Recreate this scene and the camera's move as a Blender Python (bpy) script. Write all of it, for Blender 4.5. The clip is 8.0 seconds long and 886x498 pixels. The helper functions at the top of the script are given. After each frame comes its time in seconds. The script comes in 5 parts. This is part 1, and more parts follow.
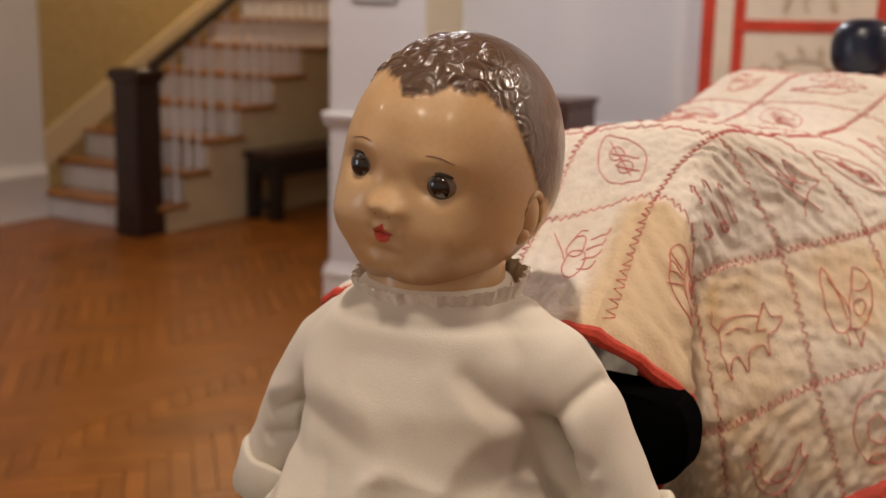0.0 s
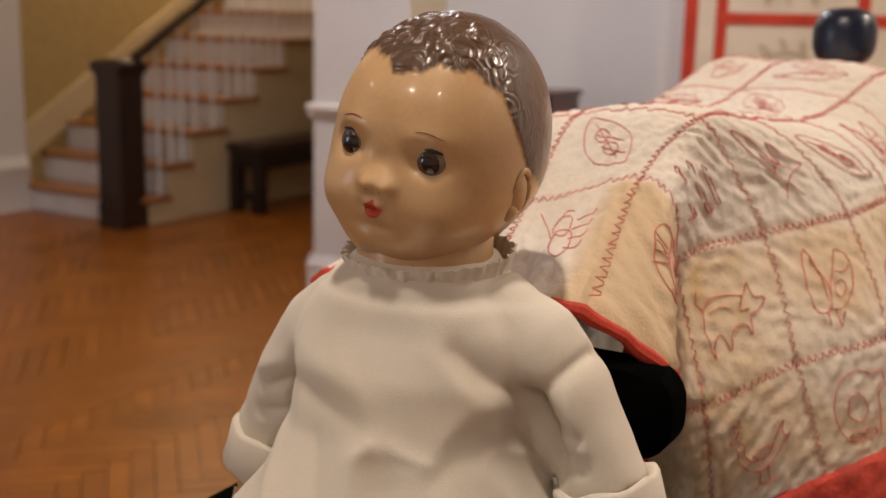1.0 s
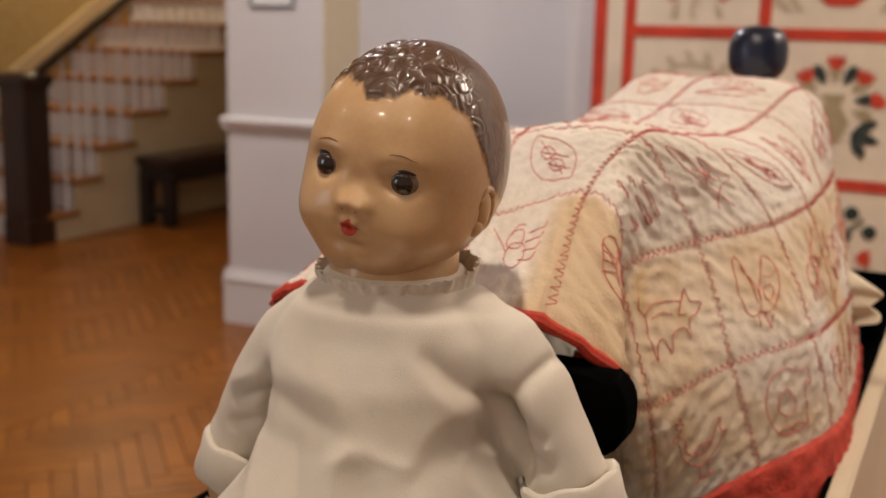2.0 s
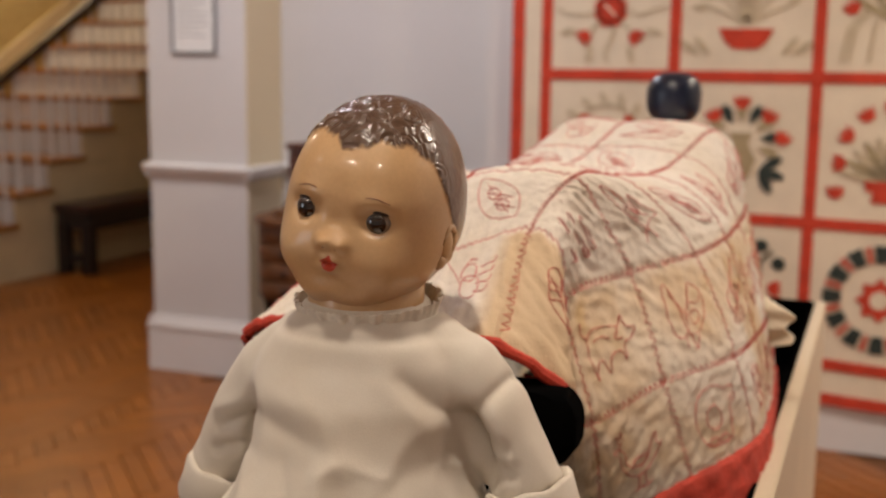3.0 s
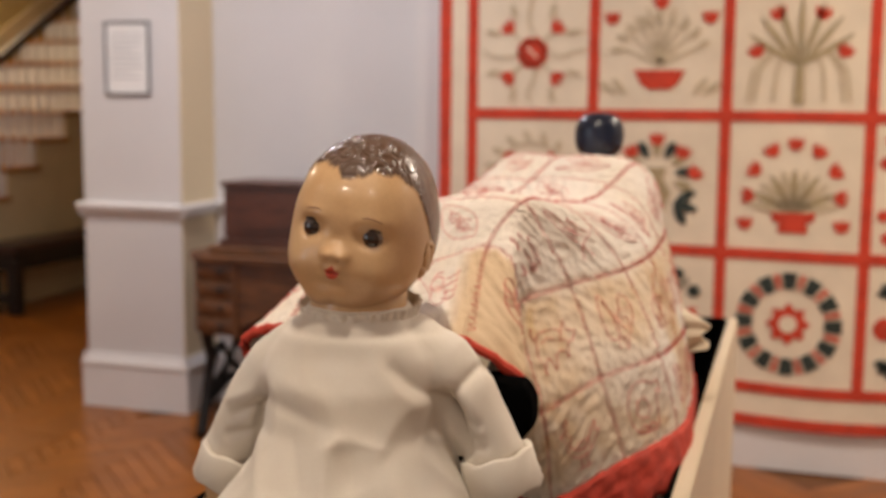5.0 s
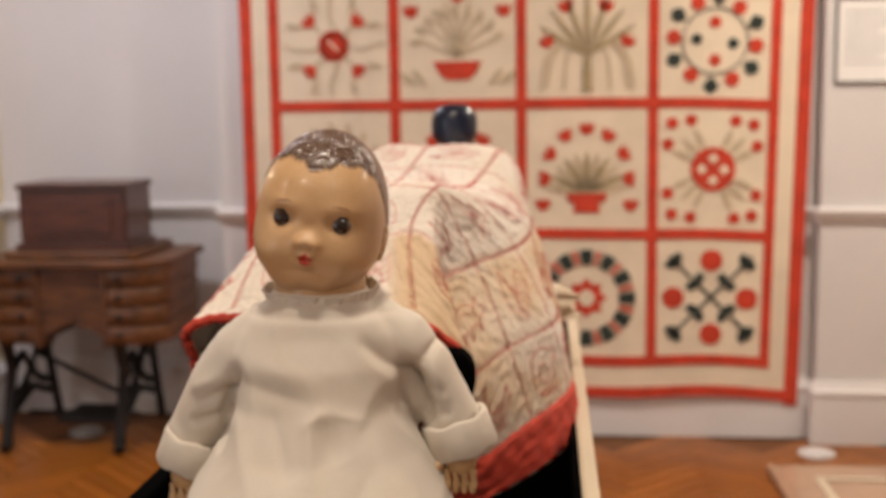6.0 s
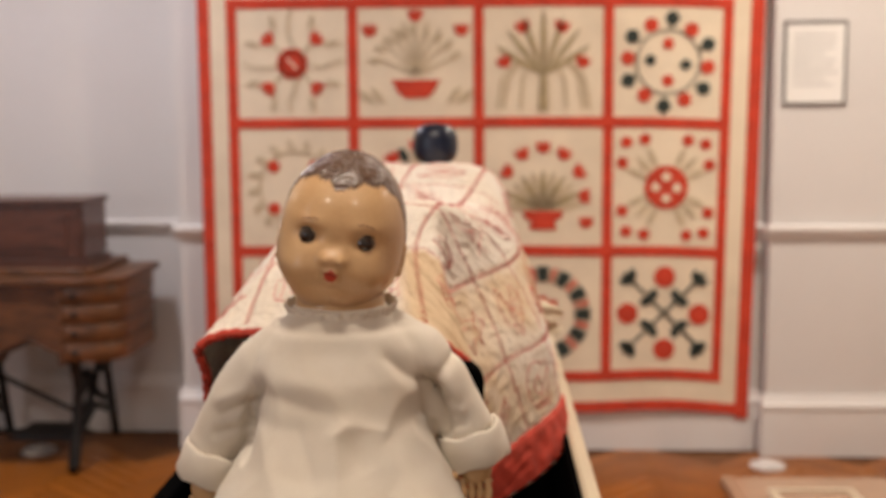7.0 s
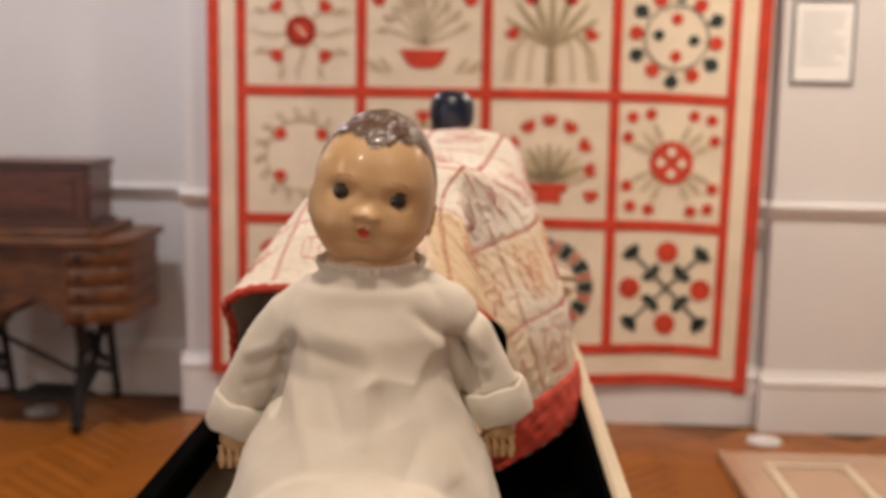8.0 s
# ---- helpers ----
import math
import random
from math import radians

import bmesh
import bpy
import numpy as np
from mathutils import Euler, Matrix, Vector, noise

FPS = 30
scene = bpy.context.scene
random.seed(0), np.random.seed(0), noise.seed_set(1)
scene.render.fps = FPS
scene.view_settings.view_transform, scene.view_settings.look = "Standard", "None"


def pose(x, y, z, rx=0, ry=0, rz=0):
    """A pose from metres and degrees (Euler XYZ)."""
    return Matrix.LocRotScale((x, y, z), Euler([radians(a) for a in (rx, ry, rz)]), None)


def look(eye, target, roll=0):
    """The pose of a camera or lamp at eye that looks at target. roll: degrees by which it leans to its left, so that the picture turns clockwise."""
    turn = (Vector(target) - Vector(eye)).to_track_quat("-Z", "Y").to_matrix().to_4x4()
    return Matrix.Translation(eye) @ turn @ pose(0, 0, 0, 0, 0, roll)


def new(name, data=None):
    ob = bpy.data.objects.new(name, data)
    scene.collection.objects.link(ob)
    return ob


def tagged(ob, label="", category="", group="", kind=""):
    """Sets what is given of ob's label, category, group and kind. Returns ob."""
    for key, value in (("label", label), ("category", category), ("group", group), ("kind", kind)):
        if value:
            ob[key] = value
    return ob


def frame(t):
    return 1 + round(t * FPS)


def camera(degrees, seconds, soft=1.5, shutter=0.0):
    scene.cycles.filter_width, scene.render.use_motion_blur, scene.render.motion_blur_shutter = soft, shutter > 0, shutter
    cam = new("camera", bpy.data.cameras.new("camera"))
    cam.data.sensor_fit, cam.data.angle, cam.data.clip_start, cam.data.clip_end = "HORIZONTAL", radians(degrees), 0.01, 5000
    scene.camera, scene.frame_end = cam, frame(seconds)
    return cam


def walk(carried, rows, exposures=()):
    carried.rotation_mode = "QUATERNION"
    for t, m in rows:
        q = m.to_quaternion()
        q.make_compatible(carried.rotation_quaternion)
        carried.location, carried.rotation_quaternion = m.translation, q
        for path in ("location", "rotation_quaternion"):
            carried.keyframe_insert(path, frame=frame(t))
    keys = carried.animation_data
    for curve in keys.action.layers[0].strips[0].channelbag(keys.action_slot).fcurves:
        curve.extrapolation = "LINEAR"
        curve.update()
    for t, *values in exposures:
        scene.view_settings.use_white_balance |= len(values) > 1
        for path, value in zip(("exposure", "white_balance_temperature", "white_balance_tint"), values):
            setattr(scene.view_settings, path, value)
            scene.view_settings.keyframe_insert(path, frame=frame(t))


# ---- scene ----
cam = camera(42.9, 8.0)
cam.data.dof.use_dof = True
cam.data.dof.focus_distance = 0.66
cam.data.dof.aperture_fstop = 8.0
PATH = [
    (0, (0.003, 0.018, 1.406), (-1.008, 1.697, 1.005), 1.2),
    (0.5, (0.002, 0.015, 1.401), (-0.986, 1.707, 0.998), 1.7),
    (1, (0.006, 0.006, 1.397), (-0.978, 1.699, 0.987), 1.4),
    (1.5, (0.006, -0.014, 1.401), (-0.94, 1.699, 0.987), 1.9),
    (2, (-0.009, -0.048, 1.408), (-0.852, 1.724, 1.018), 1.3),
    (3.5, (0.001, -0.192, 1.419), (-0.701, 1.656, 1.118), 0.8),
    (4, (0.03, -0.243, 1.419), (-0.678, 1.601, 1.109), 0.9),
    (4.2, (0.032, -0.259, 1.419), (-0.684, 1.583, 1.114), 0.5),
    (5.3, (-0.031, -0.349, 1.422), (-0.477, 1.586, 1.187), 0.3),
    (5.5, (-0.072, -0.372, 1.422), (-0.4, 1.584, 1.166), -0.1),
    (6, (-0.14, -0.442, 1.425), (-0.325, 1.532, 1.162), -0.8),
    (6.5, (-0.178, -0.467, 1.427), (-0.273, 1.512, 1.16), -0.3),
    (7, (-0.212, -0.486, 1.431), (-0.291, 1.499, 1.196), -0.4),
    (7.5, (-0.223, -0.508, 1.423), (-0.291, 1.476, 1.172), 0.2),
    (8, (-0.244, -0.508, 1.419), (-0.316, 1.471, 1.138), 0.9),
]
walk(cam, [(t, look(eye, target, roll)) for t, eye, target, roll in PATH],
     [(0, 0.10), (2, 0.08), (4, 0.16), (5.5, 0.30), (8, 0.30)])

# ---- light ----
world = bpy.data.worlds.new("world")
scene.world = world
world.use_nodes = True
world.node_tree.nodes["Background"].inputs[0].default_value = (1.0, 0.86, 0.7, 1)
world.node_tree.nodes["Background"].inputs[1].default_value = 0.02
CEIL = 3.1


def lamp(name, x, y, power, size, color, target=None):
    d = bpy.data.lights.new(name, "AREA")
    d.shape, d.size, d.energy, d.color = "DISK", size, power, color
    o = new(name, d)
    o.matrix_world = look((x, y, CEIL - 0.06), target or (x, y + 0.001, 0))
    return o


WARM = (1.0, 0.80, 0.58)
SOFT = (1.0, 0.85, 0.70)
COOL = (0.96, 0.93, 1.0)
# lamps out of view, most of them added to balance the room's brightness
LAMPS = [(1.2, 2.8, 47, 0.3, SOFT), (2.7, 2.0, 19, 0.35, SOFT), (-2.1, 3.0, 32, 0.35, COOL), (-4.4, 3.2, 20, 0.4, WARM),
         (-5.9, 6.6, 22, 0.4, (1.0, 0.76, 0.46)), (-0.35, 0.25, 21, 0.10, SOFT), (0.4, -1.3, 7, 0.16, SOFT), (-1.0, -1.3, 9, 0.16, SOFT), (-2.9, -0.8, 4, 0.3, SOFT)]
for x, y, power, size, color in LAMPS:
    lamp("ceiling_lamp", x, y, power, size, color)
sky = bpy.data.lights.new("window_daylight", "AREA")
sky.shape, sky.size, sky.size_y, sky.energy, sky.color = "RECTANGLE", 1.7, 1.4, 24, (0.90, 0.93, 1.0)
new("window_daylight", sky).matrix_world = look((-4.6, -3.22, 1.6), (-4.6, 0, 1.45))


# ---- materials ----
def material(name, color, rough=0.6, metal=0.0, vary=0.15, scale=8.0, bump=0.1, fine=120.0, coat=0.0, sheen=0.0, island=0.0, color2=None, stretch=(1, 1, 1)):
    """Principled surface with stains at one scale and grain at another."""
    m = bpy.data.materials.new(name)
    m.use_nodes = True
    nt = m.node_tree
    b = nt.nodes["Principled BSDF"]
    b.inputs["Roughness"].default_value = rough
    b.inputs["Metallic"].default_value = metal
    b.inputs["Coat Weight"].default_value = coat
    b.inputs["Coat Roughness"].default_value = 0.12
    b.inputs["Sheen Weight"].default_value = sheen
    tc = nt.nodes.new("ShaderNodeTexCoord")
    mp = nt.nodes.new("ShaderNodeMapping")
    mp.inputs["Scale"].default_value = stretch
    nt.links.new(tc.outputs["Object"], mp.inputs[0])
    n1 = nt.nodes.new("ShaderNodeTexNoise")
    n1.inputs["Scale"].default_value, n1.inputs["Detail"].default_value = scale, 5
    n2 = nt.nodes.new("ShaderNodeTexNoise")
    n2.inputs["Scale"].default_value, n2.inputs["Detail"].default_value = fine, 3
    nt.links.new(mp.outputs[0], n1.inputs[0])
    nt.links.new(mp.outputs[0], n2.inputs[0])
    ramp = nt.nodes.new("ShaderNodeMix")
    ramp.data_type = "RGBA"
    c2 = color2 or tuple(c * (1 - vary * 1.6) for c in color)
    ramp.inputs[6].default_value = (*color, 1)
    ramp.inputs[7].default_value = (*c2, 1)
    mr = nt.nodes.new("ShaderNodeMapRange")
    mr.inputs[1].default_value, mr.inputs[2].default_value = 0.38, 0.68
    nt.links.new(n1.outputs[0], mr.inputs[0])
    nt.links.new(mr.outputs[0], ramp.inputs[0])
    out = ramp.outputs[2]
    gr = nt.nodes.new("ShaderNodeMix")
    gr.data_type, gr.blend_type = "RGBA", "MULTIPLY"
    g2 = nt.nodes.new("ShaderNodeMapRange")
    g2.inputs[1].default_value, g2.inputs[2].default_value, g2.inputs[3].default_value = 0.3, 0.7, 1 - vary
    nt.links.new(n2.outputs[0], g2.inputs[0])
    gr.inputs[0].default_value = 1.0
    nt.links.new(out, gr.inputs[6])
    nt.links.new(g2.outputs[0], gr.inputs[7])
    out = gr.outputs[2]
    if island:
        oi = nt.nodes.new("ShaderNodeObjectInfo")
        ge = nt.nodes.new("ShaderNodeNewGeometry")
        ad = nt.nodes.new("ShaderNodeMath")
        ad.operation = "ADD"
        nt.links.new(oi.outputs["Random"], ad.inputs[0])
        nt.links.new(ge.outputs["Random Per Island"], ad.inputs[1])
        fr = nt.nodes.new("ShaderNodeMath")
        fr.operation = "FRACT"
        nt.links.new(ad.outputs[0], fr.inputs[0])
        im = nt.nodes.new("ShaderNodeMapRange")
        im.inputs[3].default_value, im.inputs[4].default_value = 1 - island, 1 + island * 0.6
        nt.links.new(fr.outputs[0], im.inputs[0])
        mu = nt.nodes.new("ShaderNodeMix")
        mu.data_type, mu.blend_type = "RGBA", "MULTIPLY"
        mu.inputs[0].default_value = 1.0
        nt.links.new(out, mu.inputs[6])
        nt.links.new(im.outputs[0], mu.inputs[7])
        out = mu.outputs[2]
    nt.links.new(out, b.inputs["Base Color"])
    if bump:
        bu = nt.nodes.new("ShaderNodeBump")
        bu.inputs["Strength"].default_value, bu.inputs["Distance"].default_value = bump, 0.004
        nt.links.new(n2.outputs[0], bu.inputs["Height"])
        nt.links.new(bu.outputs[0], b.inputs["Normal"])
    return m


M_WALL = material("wall_paint", (0.66, 0.64, 0.63), 0.6, vary=0.04, scale=1.2, bump=0.05)
M_CREAMWALL = material("cream_pier_side", (0.72, 0.61, 0.42), 0.6, vary=0.04, scale=1.2, bump=0.05)
M_TRIM = material("trim_paint", (0.74, 0.72, 0.71), 0.4, vary=0.04, scale=3, bump=0.03)
M_YELLOW = material("wallpaper", (0.50, 0.37, 0.16), 0.75, vary=0.12, scale=26, bump=0.05, color2=(0.42, 0.30, 0.12))
M_CREAM = material("cream_paint", (0.62, 0.50, 0.31), 0.55, vary=0.06, scale=4)
M_CEIL = material("ceiling_paint", (0.8, 0.79, 0.77), 0.8, vary=0.03)
M_OAK = material("oak_parquet", (0.335, 0.108, 0.012), 0.36, vary=0.22, scale=5, bump=0.06, fine=60, island=0.18, coat=0.12, color2=(0.25, 0.076, 0.008), stretch=(1, 1, 1))
M_OAK.node_tree.nodes["Principled BSDF"].inputs["Specular IOR Level"].default_value = 0.3
M_JOINT = material("floor_bed", (0.17, 0.06, 0.012), 0.6)
M_TREAD = material("oak_tread", (0.45, 0.19, 0.05), 0.35, vary=0.2, scale=6, coat=0.2, stretch=(1, 6, 1))
M_NEWEL = material("dark_mahogany", (0.035, 0.014, 0.012), 0.4, vary=0.3, scale=5, coat=0.2, stretch=(6, 6, 1))
M_RISER = material("riser_paint", (0.66, 0.65, 0.66), 0.5, vary=0.05)
M_BENCH = material("dark_bench_wood", (0.022, 0.012, 0.010), 0.4, vary=0.3, scale=6)
M_BENCHTOP = material("bench_leather", (0.06, 0.025, 0.02), 0.4, vary=0.25, scale=12, bump=0.2)
M_WALNUT = material("table_oak", (0.20, 0.075, 0.024), 0.42, vary=0.4, scale=9, bump=0.1, coat=0.1, stretch=(1, 6, 6), island=0.15)
M_CASE = material("case_wood", (0.12, 0.035, 0.016), 0.35, vary=0.3, scale=10, bump=0.1, coat=0.3, stretch=(1, 6, 6))
M_IRON = material("cast_iron", (0.012, 0.012, 0.014), 0.45, metal=0.3, vary=0.3, scale=20)
M_VELVET = material("black_velvet", (0.002, 0.002, 0.002), 1.0, vary=0.2, scale=30, bump=0.0)
M_VELVET.node_tree.nodes["Principled BSDF"].inputs["Specular IOR Level"].default_value = 0.02
M_PLINTH = material("plinth_paint", (0.68, 0.58, 0.43), 0.5, vary=0.05, scale=5)
M_BALL = material("blue_ball", (0.008, 0.017, 0.048), 0.32, vary=0.3, scale=30, coat=0.2, bump=0.05)
M_GOWN = material("cotton_gown", (0.69, 0.635, 0.55), 0.88, vary=0.05, scale=14, bump=0.09, fine=900, sheen=0.1, color2=(0.65, 0.58, 0.48))
M_LACE = material("lace", (0.80, 0.74, 0.64), 0.85, vary=0.08, scale=200, bump=0.1, fine=900)
M_SKIN = material("composition", (0.62, 0.40, 0.205), 0.36, vary=0.06, scale=22, bump=0.02, fine=300, coat=0.35, color2=(0.57, 0.345, 0.165))
M_EYE = material("glass_eye", (0.045, 0.022, 0.012), 0.08, vary=0.4, scale=300, coat=1.0)
M_PUPIL = material("pupil", (0.004, 0.003, 0.003), 0.06, coat=1.0)
M_EYEWHITE = material("eye_white", (0.26, 0.20, 0.15), 0.2, coat=0.6)
M_LASH = material("lash_paint", (0.035, 0.018, 0.011), 0.4)
M_LIP = material("lip_paint", (0.62, 0.06, 0.02), 0.3, vary=0.15, scale=120, coat=0.3)
M_BROW = material("brow_paint", (0.22, 0.08, 0.035), 0.4)
M_QUILT = material("quilt_cotton", (0.83, 0.77, 0.69), 0.85, vary=0.05, scale=9, bump=0.22, fine=330, color2=(0.79, 0.71, 0.60))
M_THREAD = material("red_thread", (0.71, 0.17, 0.15), 0.8, vary=0.15, scale=60)
M_REDHEM = material("red_hem", (0.66, 0.065, 0.035), 0.8, vary=0.2, scale=40, bump=0.3, fine=300)
M_CREAMCLOTH = material("quilt_ground", (0.78, 0.68, 0.52), 0.85, vary=0.07, scale=6, bump=0.3, fine=90)
M_REDCLOTH = material("turkey_red_cloth", (0.62, 0.055, 0.022), 0.85, vary=0.15, scale=14, bump=0.25, fine=120)
M_GREENCLOTH = material("dark_green_cloth", (0.035, 0.05, 0.042), 0.85, vary=0.25, scale=14, bump=0.2)
M_TANCLOTH = material("faded_green_cloth", (0.44, 0.35, 0.20), 0.85, vary=0.15, scale=14, bump=0.2)
M_PALECLOTH = material("pale_sprig_cloth", (0.58, 0.48, 0.32), 0.85, vary=0.1, scale=14)
M_PAPER = material("paper", (0.80, 0.79, 0.77), 0.6, vary=0.02)
M_INK = material("grey_print", (0.5, 0.5, 0.5), 0.7)
M_FRAME = material("grey_metal_frame", (0.26, 0.26, 0.265), 0.4, metal=0.6)
M_DISC = material("white_plastic", (0.75, 0.73, 0.72), 0.4)
M_GLOW = bpy.data.materials.new("lamp_glass")
M_GLOW.use_nodes = True
M_GLOW.node_tree.nodes["Principled BSDF"].inputs["Emission Color"].default_value = (1, 0.9, 0.75, 1)
M_GLOW.node_tree.nodes["Principled BSDF"].inputs["Emission Strength"].default_value = 4.0


def paint_hair(m, color):
    """Brown hair paint over the doll's head, where its 'hair' attribute says."""
    nt = m.node_tree
    b = nt.nodes["Principled BSDF"]
    old = b.inputs["Base Color"].links[0].from_socket
    at = nt.nodes.new("ShaderNodeAttribute")
    at.attribute_name = "hair"
    n = nt.nodes.new("ShaderNodeTexNoise")
    n.inputs["Scale"].default_value, n.inputs["Detail"].default_value = 130, 5
    tc = nt.nodes.new("ShaderNodeTexCoord")
    nt.links.new(tc.outputs["Object"], n.inputs[0])
    ad = nt.nodes.new("ShaderNodeMath")
    ad.operation = "MULTIPLY_ADD"
    ad.inputs[1].default_value = 0.9
    nt.links.new(n.outputs[0], ad.inputs[0])
    sh = nt.nodes.new("ShaderNodeMath")
    sh.operation = "SUBTRACT"
    sh.inputs[1].default_value = 0.45
    nt.links.new(at.outputs["Fac"], sh.inputs[0])
    nt.links.new(sh.outputs[0], ad.inputs[2])
    mr = nt.nodes.new("ShaderNodeMapRange")
    mr.inputs[1].default_value, mr.inputs[2].default_value = 0.30, 0.72
    nt.links.new(ad.outputs[0], mr.inputs[0])
    shade = nt.nodes.new("ShaderNodeMix")
    shade.data_type = "RGBA"
    shade.inputs[6].default_value = (*color, 1)
    shade.inputs[7].default_value = (*(c * 0.6 for c in color), 1)
    nt.links.new(n.outputs[0], shade.inputs[0])
    mx = nt.nodes.new("ShaderNodeMix")
    mx.data_type = "RGBA"
    nt.links.new(mr.outputs[0], mx.inputs[0])
    nt.links.new(old, mx.inputs[6])
    nt.links.new(shade.outputs[2], mx.inputs[7])
    nt.links.new(mx.outputs[2], b.inputs["Base Color"])
    gl = nt.nodes.new("ShaderNodeMapRange")
    gl.inputs[3].default_value, gl.inputs[4].default_value = 0.36, 0.30
    nt.links.new(mr.outputs[0], gl.inputs[0])
    nt.links.new(gl.outputs[0], b.inputs["Roughness"])


paint_hair(M_SKIN, (0.125, 0.070, 0.042))


# ---- builders ----
def part(name, bm, mat, parent=None, label="", smooth=False):
    me = bpy.data.meshes.new(name)
    bmesh.ops.recalc_face_normals(bm, faces=bm.faces)
    bm.to_mesh(me)
    bm.free()
    for m in mat if isinstance(mat, (list, tuple)) else [mat]:
        me.materials.append(m)
    if smooth:
        me.polygons.foreach_set("use_smooth", [True] * len(me.polygons))
    me.set_sharp_from_angle(angle=radians(42))
    o = new(name, me)
    if parent is not None:
        o.parent = parent
    return tagged(o, label)


def thing(name, label, category, group="", x=0, y=0, z=0):
    o = new(name)
    o.location = (x, y, z)
    return tagged(o, label, category, group)


def structure(name, bm, mat, label, category):
    return tagged(part(name, bm, mat), label, category, kind="structure")


def box(x0, x1, y0, y1, z0, z1, bevel=0.0, bm=None, slot=0):
    own = bm is None
    bm = bm or bmesh.new()
    m = Matrix.Translation(((x0 + x1) / 2, (y0 + y1) / 2, (z0 + z1) / 2)) @ Matrix.Diagonal((x1 - x0, y1 - y0, z1 - z0, 1))
    r = bmesh.ops.create_cube(bm, size=1, matrix=m)
    if bevel and own:
        bmesh.ops.bevel(bm, geom=list(bm.edges), offset=bevel, segments=2, affect="EDGES")
    return bm


def loft(rings, close=True, caps=True, bm=None, slot=0):
    """Skin over a row of rings with the same count of points."""
    bm = bm or bmesh.new()
    vs = [[bm.verts.new(p) for p in r] for r in rings]
    n = len(rings[0])
    for a, b in zip(vs, vs[1:]):
        for i in range(n if close else n - 1):
            f = bm.faces.new((a[i], a[(i + 1) % n], b[(i + 1) % n], b[i]))
            f.material_index = slot
            f.smooth = True
    if caps and close:
        for r in (vs[0], vs[-1]):
            f = bm.faces.new(r)
            f.material_index = slot
    return bm


def tube(points, radius, sides=6, bm=None, slot=0, flat=1.0):
    """A round bar along points; radius a number or one per point."""
    pts = [Vector(p) for p in points]
    rings = []
    for i, p in enumerate(pts):
        d = (pts[min(i + 1, len(pts) - 1)] - pts[max(i - 1, 0)]).normalized()
        a = d.cross(Vector((0, 0, 1)) if abs(d.z) < 0.9 else Vector((1, 0, 0))).normalized()
        b = d.cross(a)
        r = radius if isinstance(radius, (int, float)) else radius[i]
        rings.append([p + a * r * math.cos(k * math.tau / sides) + b * r * flat * math.sin(k * math.tau / sides) for k in range(sides)])
    return loft(rings, bm=bm, slot=slot)


def lathe(profile, x, y, sides=24, bm=None, slot=0):
    """Turned shape; profile rows of (radius, z)."""
    return loft([[(x + r * math.cos(k * math.tau / sides), y + r * math.sin(k * math.tau / sides), z) for k in range(sides)] for r, z in profile], bm=bm, slot=slot)


def extrude(points, depth, place):
    """A flat outline (x, z) given a depth towards -y, laid at place."""
    bm = bmesh.new()
    a = [bm.verts.new(place @ Vector((x, 0, z))) for x, z in points]
    b = [bm.verts.new(place @ Vector((x, -depth, z))) for x, z in points]
    bm.faces.new(a)
    bm.faces.new(b)
    for i in range(len(a)):
        j = (i + 1) % len(a)
        bm.faces.new((a[i], a[j], b[j], b[i]))
    return bm


def smooth01(a, b, v):
    v = min(1, max(0, (v - a) / (b - a)))
    return v * v * (3 - 2 * v)


# ---- the room ----
structure("floor", box(-7.6, 4.0, -3.4, 9.2, -0.12, -0.010), M_JOINT, "dark bed under polished oak herringbone parquet", "floor")
structure("ceiling", box(-7.6, 4.0, -3.4, 9.2, CEIL, CEIL + 0.15), M_CEIL, "plain white painted ceiling", "ceiling")
structure("wall_column", box(-3.152, -2.640, 4.22, 4.80, 0, CEIL), M_WALL, "white painted pier beside the stair hall", "wall")
# thin slab gives the pier's side a yellower cream than its front
structure("wall_column_side", box(-2.640, -2.636, 4.221, 4.53, 0, CEIL), M_CREAMWALL, "cream side face of the pier", "wall")
structure("wall_recess", box(-2.640, -1.53, 4.53, 4.80, 0, CEIL), M_WALL, "white painted wall behind the sewing table", "wall")
structure("wall_breast", box(-1.53, 0.95, 4.27, 4.80, 0, CEIL), M_WALL, "white painted wall behind the hanging quilt", "wall")
structure("wall_right", box(0.95, 4.0, 4.18, 4.80, 0, CEIL), M_WALL, "white painted wall beside the hanging quilt", "wall")
structure("wall_hall_back", box(-7.6, -3.152, 9.0, 9.2, 0, CEIL), M_YELLOW, "yellow papered wall at the end of the stair hall", "wall")
structure("wall_hall_side", box(-3.152, -3.0, 4.80, 9.0, 0, CEIL), M_WALL, "white painted side wall of the stair hall", "wall")
structure("wall_stairs", box(-7.6, -6.45, 5.22, 9.0, 0, CEIL), M_YELLOW, "faded yellow papered wall along the stairs", "wall")
structure("wall_left", box(-7.6, -6.35, -3.4, 5.22, 0, CEIL), M_WALL, "white painted wall before the stairs", "wall")
structure("wall_east", box(3.8, 4.0, -3.4, 4.18, 0, CEIL), M_WALL, "white painted side wall", "wall")
SOUTH = bmesh.new()
for x0, x1, z0, z1 in ((-6.35, -5.5, 0, CEIL), (-3.7, 3.8, 0, CEIL), (-5.5, -3.7, 0, 0.85), (-5.5, -3.7, 2.35, CEIL)):
    box(x0, x1, -3.4, -3.2, z0, z1, bm=SOUTH)
structure("wall_south", SOUTH, M_WALL, "white painted wall with a window opposite the quilt", "wall")


